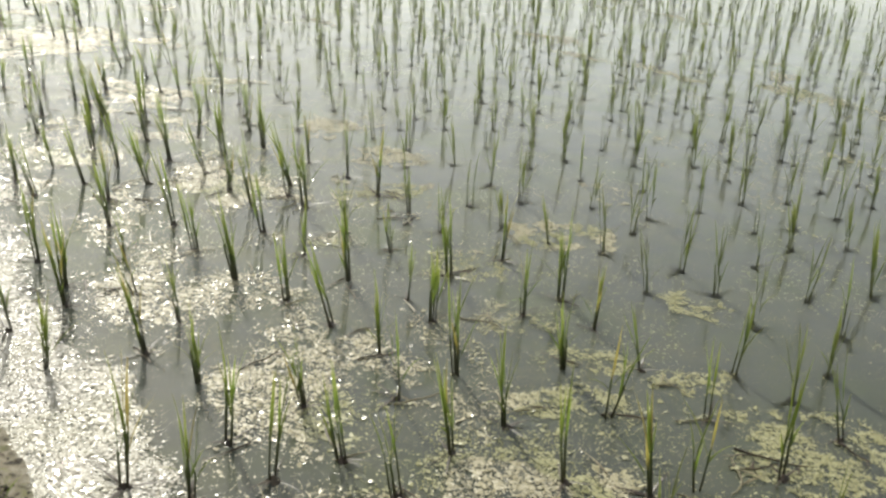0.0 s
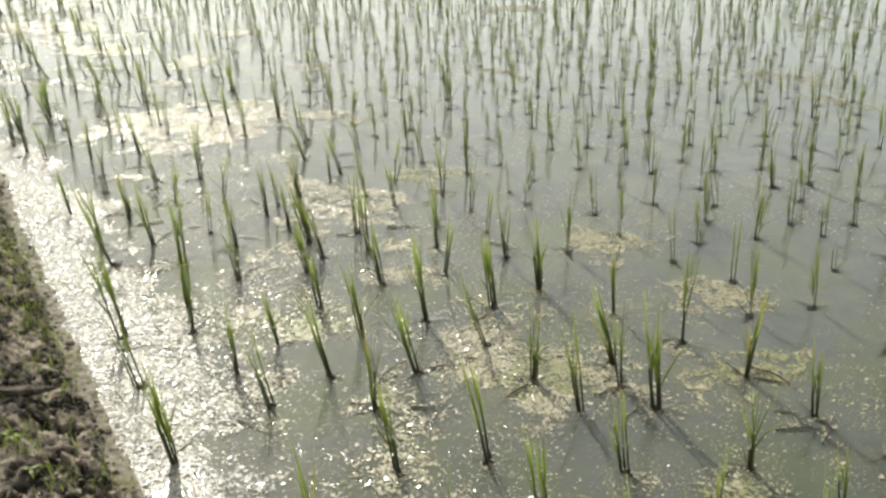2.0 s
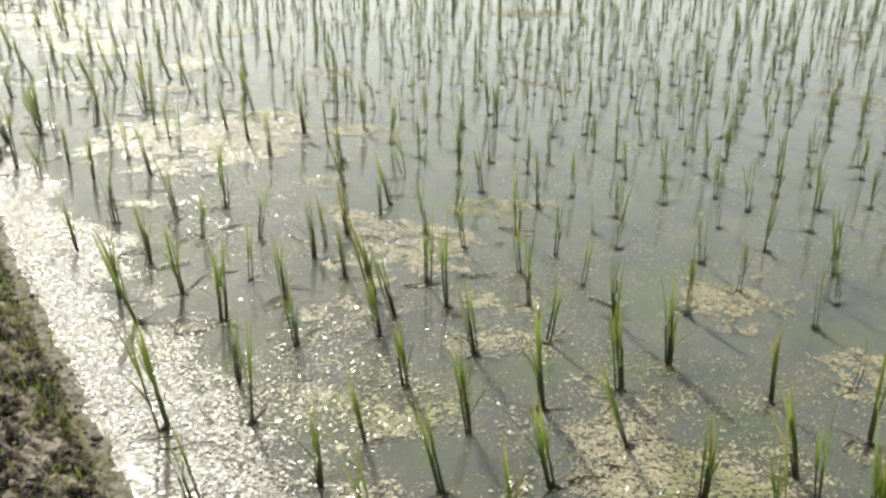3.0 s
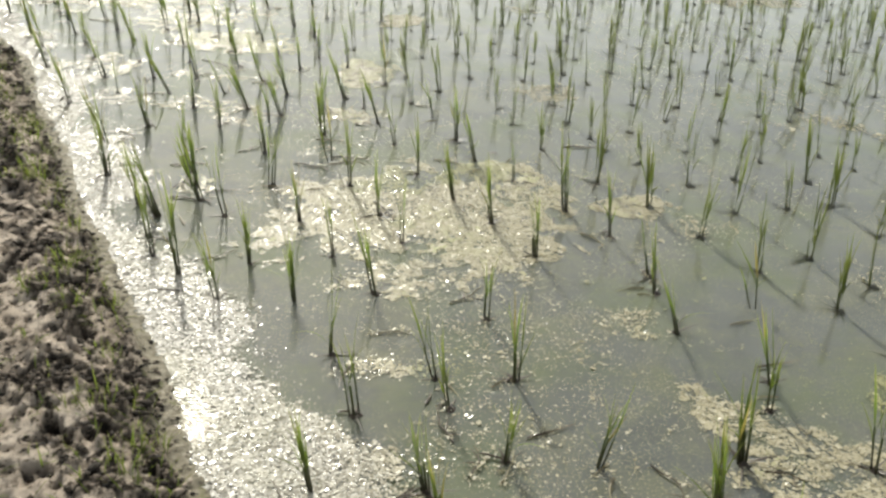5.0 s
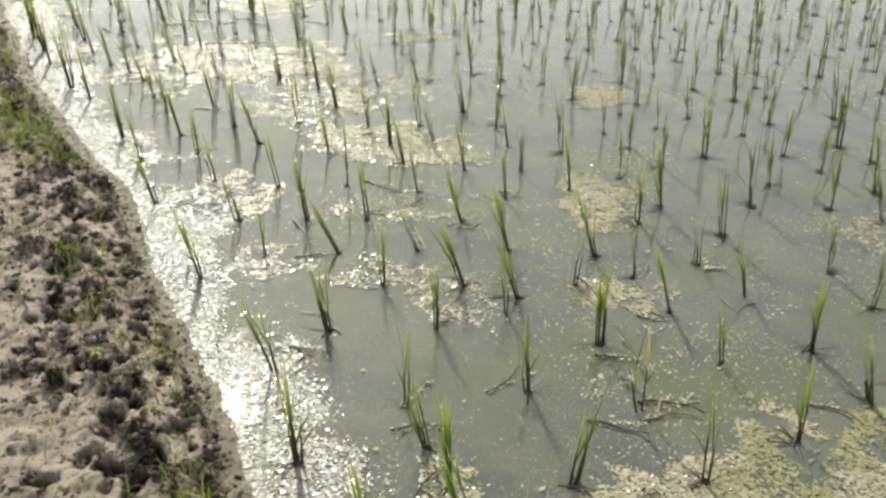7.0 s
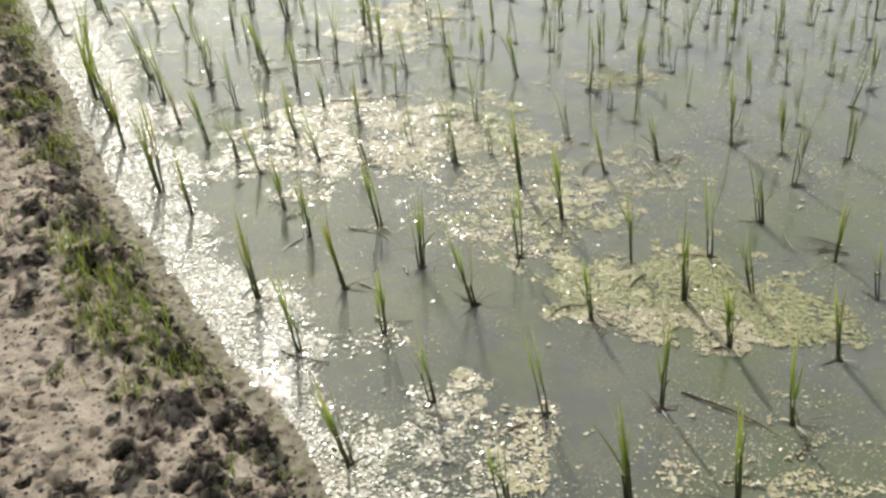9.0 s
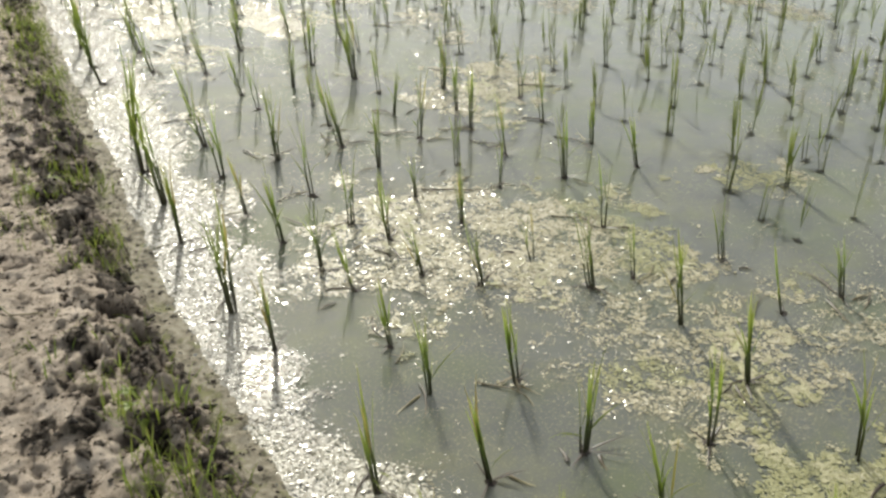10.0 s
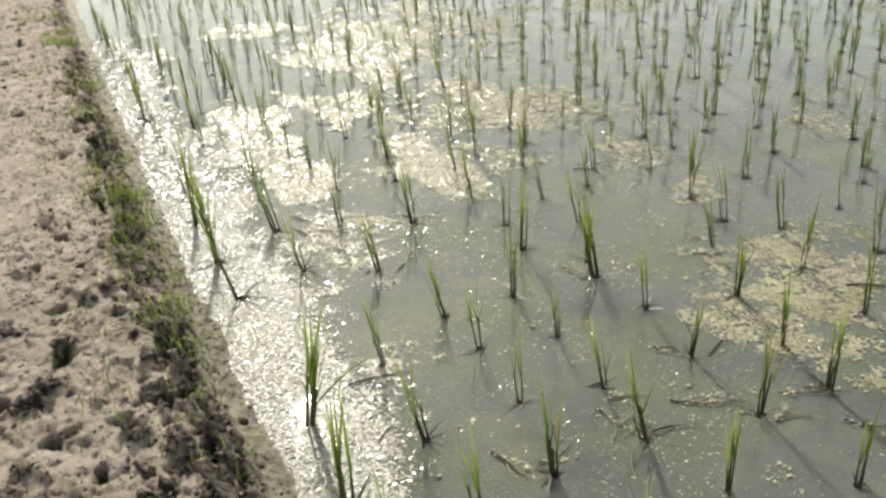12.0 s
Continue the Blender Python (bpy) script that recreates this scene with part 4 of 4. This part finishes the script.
near_hills = [h for h in HILLS if h[1] < 2.3]
far_hills = [h for h in HILLS if h[1] >= 2.3]
rice_rng = random.Random(23)
unused = list(VARIANTS)
for u, v in near_hills:
    k = rice_rng.randrange(16)
    size = rice_rng.uniform(0.82, 1.24) * (1.15 if v < 0.8 else 1.02) * (1.1 if u < 5.5 else 1.0) * (1.22 if u > 11.6 and v < 0.56 else 1.0) * (1.15 if 13.2 < u < 13.5 and v < 0.5 else 1.0)
    x, y = place(u, v)
    m = pose(x, y, 0, 0, rice_rng.gauss(-6.5, 4.5), 0) @ pose(0, 0, 0, rice_rng.gauss(0, 4.5), 0, rice_rng.uniform(0, 360)) @ Matrix.Scale(size, 4)
    thing = VARIANTS[k]
    cover = float(weed_density(np.array([u]), np.array([v]))[0])
    if thing in unused:
        unused.remove(thing)
        thing.matrix_basis = m
    else:
        thing = copy_thing(thing, m)
        thing.scale = (size, size, size)
    tall = "tall" if size > 1.14 else "short" if size < 0.92 else "young"
    where = "rising through pale floating duckweed" if cover > 0.4 else "standing in open grey paddy water"
    tagged(thing, f"{tall} green rice seedling {where}", "rice seedling", "rice hills planted in rows")

row_rng = random.Random(31)
taken = np.array(HILLS)
field = list(far_hills)
for k in range(0, 38):
    u = row_rng.uniform(0, 0.3) - 1.0
    while u < 25:
        v = 0.60 + 0.268 * k - 0.018 * (u - 8) + row_rng.gauss(0, 0.03)
        spot = (u + row_rng.gauss(0, 0.04), v)
        open_here = v > 2.25 + 0.1 * row_rng.random() or u > 14.3 or u < 1.3
        if open_here and v > float(edge_at(u)) + 0.06 and np.hypot(taken[:, 0] - spot[0], taken[:, 1] - spot[1]).min() > 0.19:
            field.append(spot)
        u += row_rng.uniform(0.23, 0.34)
fv, ft, fa, count = [], [], [], 0
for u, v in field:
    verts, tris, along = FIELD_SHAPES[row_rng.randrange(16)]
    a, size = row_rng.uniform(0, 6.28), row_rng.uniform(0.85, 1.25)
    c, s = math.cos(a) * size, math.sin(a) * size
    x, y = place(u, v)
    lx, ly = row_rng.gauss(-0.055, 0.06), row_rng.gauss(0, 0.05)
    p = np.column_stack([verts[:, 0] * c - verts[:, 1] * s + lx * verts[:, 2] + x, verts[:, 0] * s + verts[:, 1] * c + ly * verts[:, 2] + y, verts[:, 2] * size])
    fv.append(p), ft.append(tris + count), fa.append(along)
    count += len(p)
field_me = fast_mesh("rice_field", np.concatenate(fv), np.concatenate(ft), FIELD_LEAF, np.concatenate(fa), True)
tagged(new("rice_field", field_me), "rows of young green rice seedlings far out in the water", "rice", kind="stuff")


# ---- dead leaves lying on the water ----
def floating_leaf(rng, mat):
    bend = rng.uniform(-0.8, 0.8)
    verts, faces, along = [], [], []
    length, w = rng.uniform(0.05, 0.18), rng.uniform(0.0028, 0.006)
    x = y = 0.0
    for k in range(7):
        s = k / 6
        ww = w * (1 - 0.75 * s)
        a = bend * s
        verts += [(x - ww * math.sin(a), y + ww * math.cos(a), 0.0035), (x, y, 0.0055 + 0.003 * math.sin(s * 5)), (x + ww * math.sin(a), y - ww * math.cos(a), 0.0035)]
        along += [s] * 3
        if k:
            o = 3 * (k - 1)
            faces += [(o, o + 1, o + 4, o + 3), (o + 1, o + 2, o + 5, o + 4)]
        x, y = x + length / 6 * math.cos(a), y + length / 6 * math.sin(a)
    return mesh_of("floating_leaf", verts, faces, mat, along, True)


leaf_rng = random.Random(41)
leaf_meshes = [floating_leaf(leaf_rng, LITTER if k % 2 else STRAW) for k in range(10)]
for k in range(240):
    u, v = leaf_rng.choice(near_hills)
    x, y = place(u + leaf_rng.gauss(0, 0.05), max(float(edge_at(u)) + 0.05, v + leaf_rng.gauss(0, 0.06)))
    ob = new("floating_leaf", leaf_meshes[k % 10])
    ob.matrix_basis = pose(x, y, 0.001 * (k % 4), 0, 0, leaf_rng.uniform(0, 360))
    tagged(ob, "dark rotting rice leaf lying flat on the water" if k % 2 else "pale straw-coloured dead leaf floating on the water", "dead leaf", "dead leaves on the water")


def rice_straw(rng, length, mat):
    """A thin kinked stem that lies on the water, with a leaf or two still on it."""
    verts, faces, along = [], [], []
    x, y, a, r = -length / 2, 0.0, rng.uniform(-0.3, 0.3), rng.uniform(0.0022, 0.0038)
    joints = 9
    for k in range(joints):
        f = k / (joints - 1)
        rr = r * (1 - 0.55 * f)
        z = 0.0030 + 0.004 * abs(math.sin(f * 4 + r * 900))
        for j in range(5):
            b = 2 * math.pi * j / 5
            verts.append((x - math.sin(a) * rr * math.cos(b), y + math.cos(a) * rr * math.cos(b), z + rr * math.sin(b)))
            along.append(f)
        if k:
            o = 5 * (k - 1)
            faces += [(o + j, o + (j + 1) % 5, o + 5 + (j + 1) % 5, o + 5 + j) for j in range(5)]
        x, y = x + length / (joints - 1) * math.cos(a), y + length / (joints - 1) * math.sin(a)
        a += rng.choice((-0.35, -0.1, 0.0, 0.08, 0.3))
    for k in range(rng.choice((1, 2))):
        spot = Vector(verts[5 * rng.randrange(2, 8)])
        vs, fs, al = blade((spot.x, spot.y, 0.004), 1.45, rng.uniform(0, 6.28), rng.uniform(0.04, 0.09), rng.uniform(0.004, 0.007), 0.1, steps=3)
        o = len(verts)
        verts += vs
        faces += [tuple(i + o for i in f) for f in fs]
        along += al
    return mesh_of("rice_straw", verts, faces, mat, along, True)


STEMS = [(1.16, 1.94, .16, 138), (2.21, 1.38, .13, 85), (2.21, 1.84, .20, 126), (2.37, 1.04, .17, 59), (3.17, 2.08, .16, 101), (3.85, 1.23, .12, 108), (4.07, 1.22, .20, 60),
         (5.16, 1.88, .14, 121), (5.19, 1.64, .14, 132), (5.81, 1.46, .15, 160), (6.08, 1.06, .13, 61), (6.73, 1.12, .13, 99), (6.79, 1.45, .15, 94), (7.79, 2.63, .16, 101), (7.87, 2.00, .18, 125)]
STEMS += [(8.09, 1.42, .17, 123), (9.78, 1.52, .27, 144), (10.37, 1.43, .13, 80), (10.81, 1.65, .11, 90), (12.25, 1.52, .29, 119), (12.41, .68, .09, 124), (12.49, 2.21, .18, 133),
          (12.61, 1.83, .15, 148), (12.82, 1.80, .17, 110), (12.89, 1.51, .22, 133), (12.94, .91, .14, 150), (12.95, 1.25, .18, 170), (13.18, 2.45, .22, 110)]
for k in range(95):
    u, v = leaf_rng.choice(near_hills)
    STEMS.append((u + leaf_rng.gauss(0, 0.05), max(float(edge_at(u)) + 0.09, v + leaf_rng.gauss(0, 0.05)), leaf_rng.uniform(0.08, 0.2), leaf_rng.gauss(120, 40)))
stem_meshes = [rice_straw(leaf_rng, 0.16, (LITTER, LITTER, STRAW)[k % 3]) for k in range(12)]
caught_u, caught_v = [], []
for k, (u, v, length, turn) in enumerate(STEMS):
    ob = new("rice_straw", stem_meshes[k % 12])
    ob.matrix_basis = pose(*place(u, v), 0.0, 0, 0, TURN + 90 - turn) @ Matrix.Diagonal((length / 0.16, 1, 1, 1))
    for n in range(34):
        f = leaf_rng.uniform(-0.5, 0.5) * length
        caught_u.append(u + f * math.cos(radians(turn)) + leaf_rng.gauss(0, 0.007))
        caught_v.append(v + f * math.sin(radians(turn)) + leaf_rng.gauss(0, 0.007))
    tagged(ob, "pale dry rice straw floating on the water" if k % 3 == 2 else "dark rotting rice straw floating among the seedlings", "straw", "straw on the water")


catch_rng = np.random.default_rng(13)
caught_r = np.clip(catch_rng.lognormal(math.log(0.0040), 0.4, len(caught_u)), 0.002, 0.009)
caught_me = frond_mesh("caught_weed", np.array(caught_u), np.array(caught_v), caught_r, 0.002, 0.009, 0.3, catch_rng, SCUM)
tagged(new("caught_weed", caught_me), "scraps of olive weed caught along the floating straw", "duckweed", kind="stuff")


# ---- clods, crumbs and grass on the bund ----
def lump(rng, r, detail=1):
    bm = bmesh.new()
    bmesh.ops.create_icosphere(bm, subdivisions=detail, radius=r)
    for vert in bm.verts:
        vert.co *= rng.uniform(0.3, 1.5)
        vert.co.z *= 0.7
    verts, faces = [tuple(v.co) for v in bm.verts], [tuple(x.index for x in f.verts) for f in bm.faces]
    bm.free()
    return np.array(verts), np.array(faces)


def ground_at(u, v):
    return float(ground_height(np.array([u]), np.array([v]))[0][0])


soil_rng = random.Random(51)
crumb_shapes = [lump(soil_rng, 1.0) for k in range(8)]
cv, ct, count = [], [], 0
spots = np.array([(soil_rng.uniform(1.8, 18), soil_rng.uniform(0, 1)) for k in range(150000)])
spots[:, 1] = edge_at(spots[:, 0]) - (0.01 + 0.75 * spots[:, 1])
levels, dark, moist = ground_height(spots[:, 0], spots[:, 1])
for (u, v), level, share, wetness in zip(spots.tolist(), levels.tolist(), dark.tolist(), moist.tolist()):
    if soil_rng.random() > 0.028 + 0.80 * share ** 1.7 + 0.07 * wetness:
        continue
    verts, tris = crumb_shapes[soil_rng.randrange(8)]
    r = min(0.013, soil_rng.lognormvariate(math.log(0.0034 + 0.0022 * share), 0.50))
    a = soil_rng.uniform(0, 6.28)
    c, sn, long = math.cos(a) * r, math.sin(a) * r, soil_rng.uniform(0.5, 1.5)
    x, y = place(u, v)
    cv.append(np.column_stack([verts[:, 0] * c * long - verts[:, 1] * sn + x, verts[:, 0] * sn * long + verts[:, 1] * c + y, verts[:, 2] * r * soil_rng.uniform(0.3, 0.9) + level + r * 0.15]))
    ct.append(tris + count)
    count += len(verts)
crumbs_me = fast_mesh("soil_crumbs", np.concatenate(cv), np.concatenate(ct), CRUMB)
tagged(new("soil_crumbs", crumbs_me), "loose dark crumbs of broken mud along the bund", "soil", kind="stuff")

CLODS = [(11.02, -.01), (11.19, .04), (11.32, -.02), (12.46, -.06), (13.14, .06), (14.25, .03), (13.38, .04), (13.10, .17), (13.67, -.23), (14.13, -.28),
         (13.96, -.14), (15.21, .11), (13.54, .17), (13.99, .20), (12.88, .11), (12.38, .13), (12.53, .05), (14.50, -.04), (13.77, .10), (13.23, .02), (10.08, .26)]
CLODS += [(10.39, .15), (11.20, .07), (10.15, .20), (9.71, .11), (9.49, .06), (9.04, .14), (8.84, .11), (8.36, .16), (8.13, .30), (9.92, .28), (6.96, .25),
          (7.61, .29), (7.28, .21), (7.02, .22), (6.59, .26), (7.78, .26), (4.45, .21), (4.58, .27)]
for k in range(24):
    u = soil_rng.uniform(3.0, 17.0)
    CLODS.append((u, float(edge_at(u)) - soil_rng.uniform(0.11, 0.30)))


def clod_mesh(rng):
    """A piece of dug mud a unit in size: a lumpy body, longer than high, broken off along flat faces."""
    bm = bmesh.new()
    bmesh.ops.create_icosphere(bm, subdivisions=3, radius=1.0)
    seed = Vector((rng.uniform(0, 50), rng.uniform(0, 50), rng.uniform(0, 50)))
    stretch = Vector((rng.uniform(0.9, 1.6), rng.uniform(0.6, 0.95), rng.uniform(0.45, 0.75)))
    cuts = [(Vector((rng.gauss(0, 1), rng.gauss(0, 1), rng.gauss(0.2, 0.8))).normalized(), rng.uniform(0.45, 0.8)) for k in range(9)]
    for vert in bm.verts:
        c = vert.co * (1 + 0.35 * noise.noise(vert.co * 1.3 + seed))
        for way, far in cuts:
            over = c.dot(way) - far
            if over > 0:
                c = c - way * over * 0.92
        c = c * (1 + 0.16 * noise.noise(c * 4.2 + seed) + 0.12 * noise.noise(c * 9.0 + seed))
        vert.co = Vector((c.x * stretch.x, c.y * stretch.y, c.z * stretch.z))
    me = bpy.data.meshes.new("mud_clod")
    bm.to_mesh(me)
    bm.free()
    me.materials.append(SOIL)
    # how dark each point is: uneven by noise, paler where it faces up
    clod_dark = [0.95 + 0.7 * noise.noise(vert.co * 2.4 + seed) - 0.5 * max(0.0, vert.normal.z - 0.75) for vert in me.vertices]
    me.attributes.new("damp_shade", "FLOAT", "POINT").data.foreach_set("value", np.clip(clod_dark, 0, 1).astype(np.float32))
    return me


CLOD_SHAPES = [clod_mesh(soil_rng) for k in range(16)]


def lay_clod(u, v, r):
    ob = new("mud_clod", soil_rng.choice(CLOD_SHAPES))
    ob.matrix_basis = pose(*place(u, v), ground_at(u, v) + r * 0.12, soil_rng.gauss(0, 16), soil_rng.gauss(0, 16), TURN + 90 + soil_rng.gauss(0, 40)) @ Matrix.Scale(r, 4)
    big = "large crumbling" if r > 0.028 else "small dark"
    tagged(ob, f"{big} piece of dug mud lying on the bund", "clod", "clods on the bund")


for u, v in CLODS:
    lay_clod(u, v, soil_rng.uniform(0.014, 0.034))
# long slabs turned up by the spade along the shoulder
for u, v, length, turn in [(13.02, .18, .17, 159), (13.28, .22, .13, 158), (13.16, .16, .15, 155), (13.75, .15, .16, 165), (13.22, .12, .14, 160), (4.40, .18, .13, 100), (12.62, .19, .12, 150), (11.95, .20, .13, 155), (14.1, .17, .16, 160)]:
    ob = new("mud_lump", soil_rng.choice(CLOD_SHAPES))
    ob.matrix_basis = pose(*place(u, v), ground_at(u, v) + 0.012, soil_rng.gauss(0, 8), soil_rng.gauss(0, 6), TURN + 90 - turn) @ Matrix.Diagonal((length / 2, 0.030, 0.034, 1))
    tagged(ob, "long slab of mud turned up on the shoulder of the bund", "clod", "clods on the bund")
for u, v in HEAPS:
    lay_clod(u, v, soil_rng.uniform(0.022, 0.040))
    for k in range(soil_rng.choice((3, 4, 5))):
        lay_clod(u + soil_rng.gauss(0, 0.040), min(v + soil_rng.gauss(0, 0.028), float(edge_at(u)) - 0.06), soil_rng.uniform(0.009, 0.022))


def straw_mesh(rng):
    sv, sf, sa, end, ang = tube((0, 0, 0), 1.5, 0, rng.uniform(0.09, 0.2), 0.0032, 0.0022, steps=5, bend=rng.uniform(-0.12, 0.12))
    return mesh_of("dry_stalk", sv, sf, STRAW, sa, True)


for u, v in [(11.85, -.08), (11.35, -.13), (10.09, .06), (12.93, -.18), (14.66, -.20), (9.96, .01), (9.78, .12), (11.83, -.07), (12.89, -.16), (7.4, .1), (8.2, .05)]:
    ob = new("dry_stalk", straw_mesh(soil_rng))
    ob.matrix_basis = pose(*place(u, v), ground_at(u, v) + 0.009, 0, 0, soil_rng.uniform(0, 360))
    tagged(ob, "pale dry stalk lying on the mud of the bund", "stalk", "dry stalks on the bund")


def broad_leaf(rng, turn, length, width):
    verts, faces, along = [], [], []
    out, side = Vector((math.cos(turn), math.sin(turn), 0)), Vector((-math.sin(turn), math.cos(turn), 0))
    lift = rng.uniform(0.2, 0.7)
    for k in range(6):
        t = k / 5
        w = width * math.sin(math.pi * min(0.97, 0.06 + 0.94 * t)) ** 0.8
        p = out * length * t + Vector((0, 0, length * (lift * t - 0.7 * t * t) + 0.022))
        verts += [p - side * w / 2 + Vector((0, 0, w * 0.18)), p, p + side * w / 2 + Vector((0, 0, w * 0.18))]
        along += [0.35 + 0.5 * t] * 3
        if k:
            a = 3 * (k - 1)
            faces += [(a, a + 1, a + 4, a + 3), (a + 1, a + 2, a + 5, a + 4)]
    return mesh_of("leaf", verts, faces, GRASS, along, True)


for u, v in [(11.22, .19), (11.29, .16), (12.74, .11), (12.72, .03), (11.35, .16), (4.19, .11), (3.98, .13), (3.56, .21), (9.6, .2), (8.9, .22)]:
    root = new("weed_sprout")
    root.matrix_basis = pose(*place(u, v), ground_at(u, v), 0, 0, soil_rng.uniform(0, 360))
    tagged(root, "small broad-leaved green weed growing on the bund", "weed", "weeds on the bund")
    sv, sf, sa, end, ang = tube((0, 0, -0.012), 0.1, 0, 0.036, 0.0022, 0.0016, steps=2)
    part("stem", mesh_of("stem", sv, sf, GRASS, sa, True), root)
    for k in range(soil_rng.choice((4, 5, 6))):
        part("leaf", broad_leaf(soil_rng, k * 1.9 + soil_rng.uniform(-0.4, 0.4), soil_rng.uniform(0.028, 0.05), soil_rng.uniform(0.010, 0.017)), root)


def tuft_blade(rng):
    vs, fs, al = blade((0, 0, -0.012), rng.choice((0.05, 0.15, 0.3, 0.6)), 0, 0.1 * rng.uniform(0.5, 1.25), rng.uniform(0.0032, 0.0062), rng.choice((0.1, 0.3, 0.6, 1.1)), steps=4)
    return mesh_of("grass_blade", vs, fs, TUFT, al, True)


def grass_tuft(rng, meshes, blades, spread_r, tall):
    root = new("grass_tuft")
    for k in range(blades):
        d, a = spread_r * math.sqrt(rng.random()), rng.uniform(0, 6.28)
        size = tall * rng.uniform(0.75, 1.2) / 0.1
        piece = part("grass_blade", rng.choice(meshes), root)
        piece.matrix_basis = pose(d * math.cos(a), d * math.sin(a), 0, 0, 0, rng.uniform(0, 360)) @ Matrix.Scale(size, 4)
    return root


grass_rng = random.Random(61)
TUFT_BLADES = [tuft_blade(grass_rng) for k in range(24)]
TUFTS = [(3.11, .19, 1), (3.43, .14, 1), (4.72, .33, 1), (4.87, .30, 1), (5.07, .28, 1), (5.31, .33, 1), (5.57, .31, 1), (6.35, .26, 1),
         (6.44, .34, 1), (6.63, .23, 1), (7.53, .33, 1), (7.92, .36, 1), (8.08, .36, 1), (8.21, .28, 2), (8.87, .37, 1), (9.23, .31, 1)]
TUFTS += [(9.42, .22, 1), (9.51, .24, 1), (9.86, .36, 1), (10.42, .33, 1), (10.53, .33, 2), (10.71, .26, 3), (10.70, .18, 2), (10.84, .23, 3), (10.45, .21, 1),
          (10.94, .20, 3), (11.03, .18, 2), (11.13, .27, 1), (11.23, .20, 2), (11.30, .14, 1), (11.45, .13, 1), (12.11, .11, 1), (12.25, .24, 1)]
TUFTS += [(12.38, .19, 2), (12.51, -.09, 1), (12.75, .22, 2), (12.77, .16, 2), (12.78, .01, 1), (12.99, .14, 1), (13.23, .25, 1), (13.85, .19, 2),
          (14.11, .22, 2), (14.58, .22, 2), (14.62, .11, 1), (14.83, .22, 2), (15.11, .16, 2), (15.30, .13, 2), (16.0, .2, 2), (17.0, .15, 2), (18.28, .08, 3), (19.2, -.04, 3)]
TUFTS += [(4.16, .12, 2), (4.97, .28, 1), (5.76, .36, 1), (5.80, .30, 1), (6.01, .26, 1), (6.14, .26, 1), (6.85, .33, 1), (7.16, .27, 1), (7.28, .19, 1), (7.36, .29, 1),
          (7.72, .36, 1), (9.12, .22, 1), (12.05, .24, 1), (12.17, .21, 2), (12.41, .06, 1), (12.66, .01, 1), (12.68, .11, 1), (12.80, .27, 1), (12.88, .11, 1), (14.40, .24, 2), (14.49, .10, 2), (14.93, .20, 2)]
for k in range(22):
    u = grass_rng.uniform(13.4, 19.5)
    TUFTS.append((u, float(edge_at(u)) - grass_rng.uniform(0.10, 0.26), grass_rng.choice((1, 2, 3))))
for u, v, size in TUFTS:
    ob = grass_tuft(grass_rng, TUFT_BLADES, 8 + 17 * size, 0.022 + 0.030 * size, 0.066 + 0.010 * size)
    ob.matrix_basis = pose(*place(u, v), ground_at(u, v), 0, 0, grass_rng.uniform(0, 360))
    tagged(ob, "bushy green tuft of grass growing on the bund" if size > 1 else "small sparse tuft of green grass on the bund", "grass tuft", "grass tufts on the bund")

gv, gf, ga = [], [], []
sprigs = np.array([(grass_rng.uniform(2, 20), grass_rng.choice((grass_rng.uniform(0.06, 0.22), grass_rng.uniform(0.09, 0.5)))) for k in range(6200)])
sprigs[:, 1] = edge_at(sprigs[:, 0]) - sprigs[:, 1]
sprigs = sprigs[layered(sprigs[:, 0] * 2.5, sprigs[:, 1] * 2.5, 91, 3) > np.interp(sprigs[:, 0], [2, 8.5, 10], [0.36, 0.38, 0.53])]
levels = ground_height(sprigs[:, 0], sprigs[:, 1])[0]
for (u, v), level in zip(sprigs.tolist(), levels.tolist()):
    x, y = place(u, v)
    vs, fs, al = blade((x, y, level - 0.008), grass_rng.uniform(0.1, 0.9), grass_rng.uniform(0, 6.28), grass_rng.uniform(0.02, 0.085), grass_rng.uniform(0.0026, 0.0050), grass_rng.uniform(0.2, 1.2), steps=3)
    n = len(gv)
    gv += vs
    gf += [tuple(i + n for i in f) for f in fs]
    ga += al
tagged(new("bund_grass", mesh_of("bund_grass", gv, gf, GRASS, ga, True)), "thin scattered blades of grass along the bund", "grass", kind="stuff")
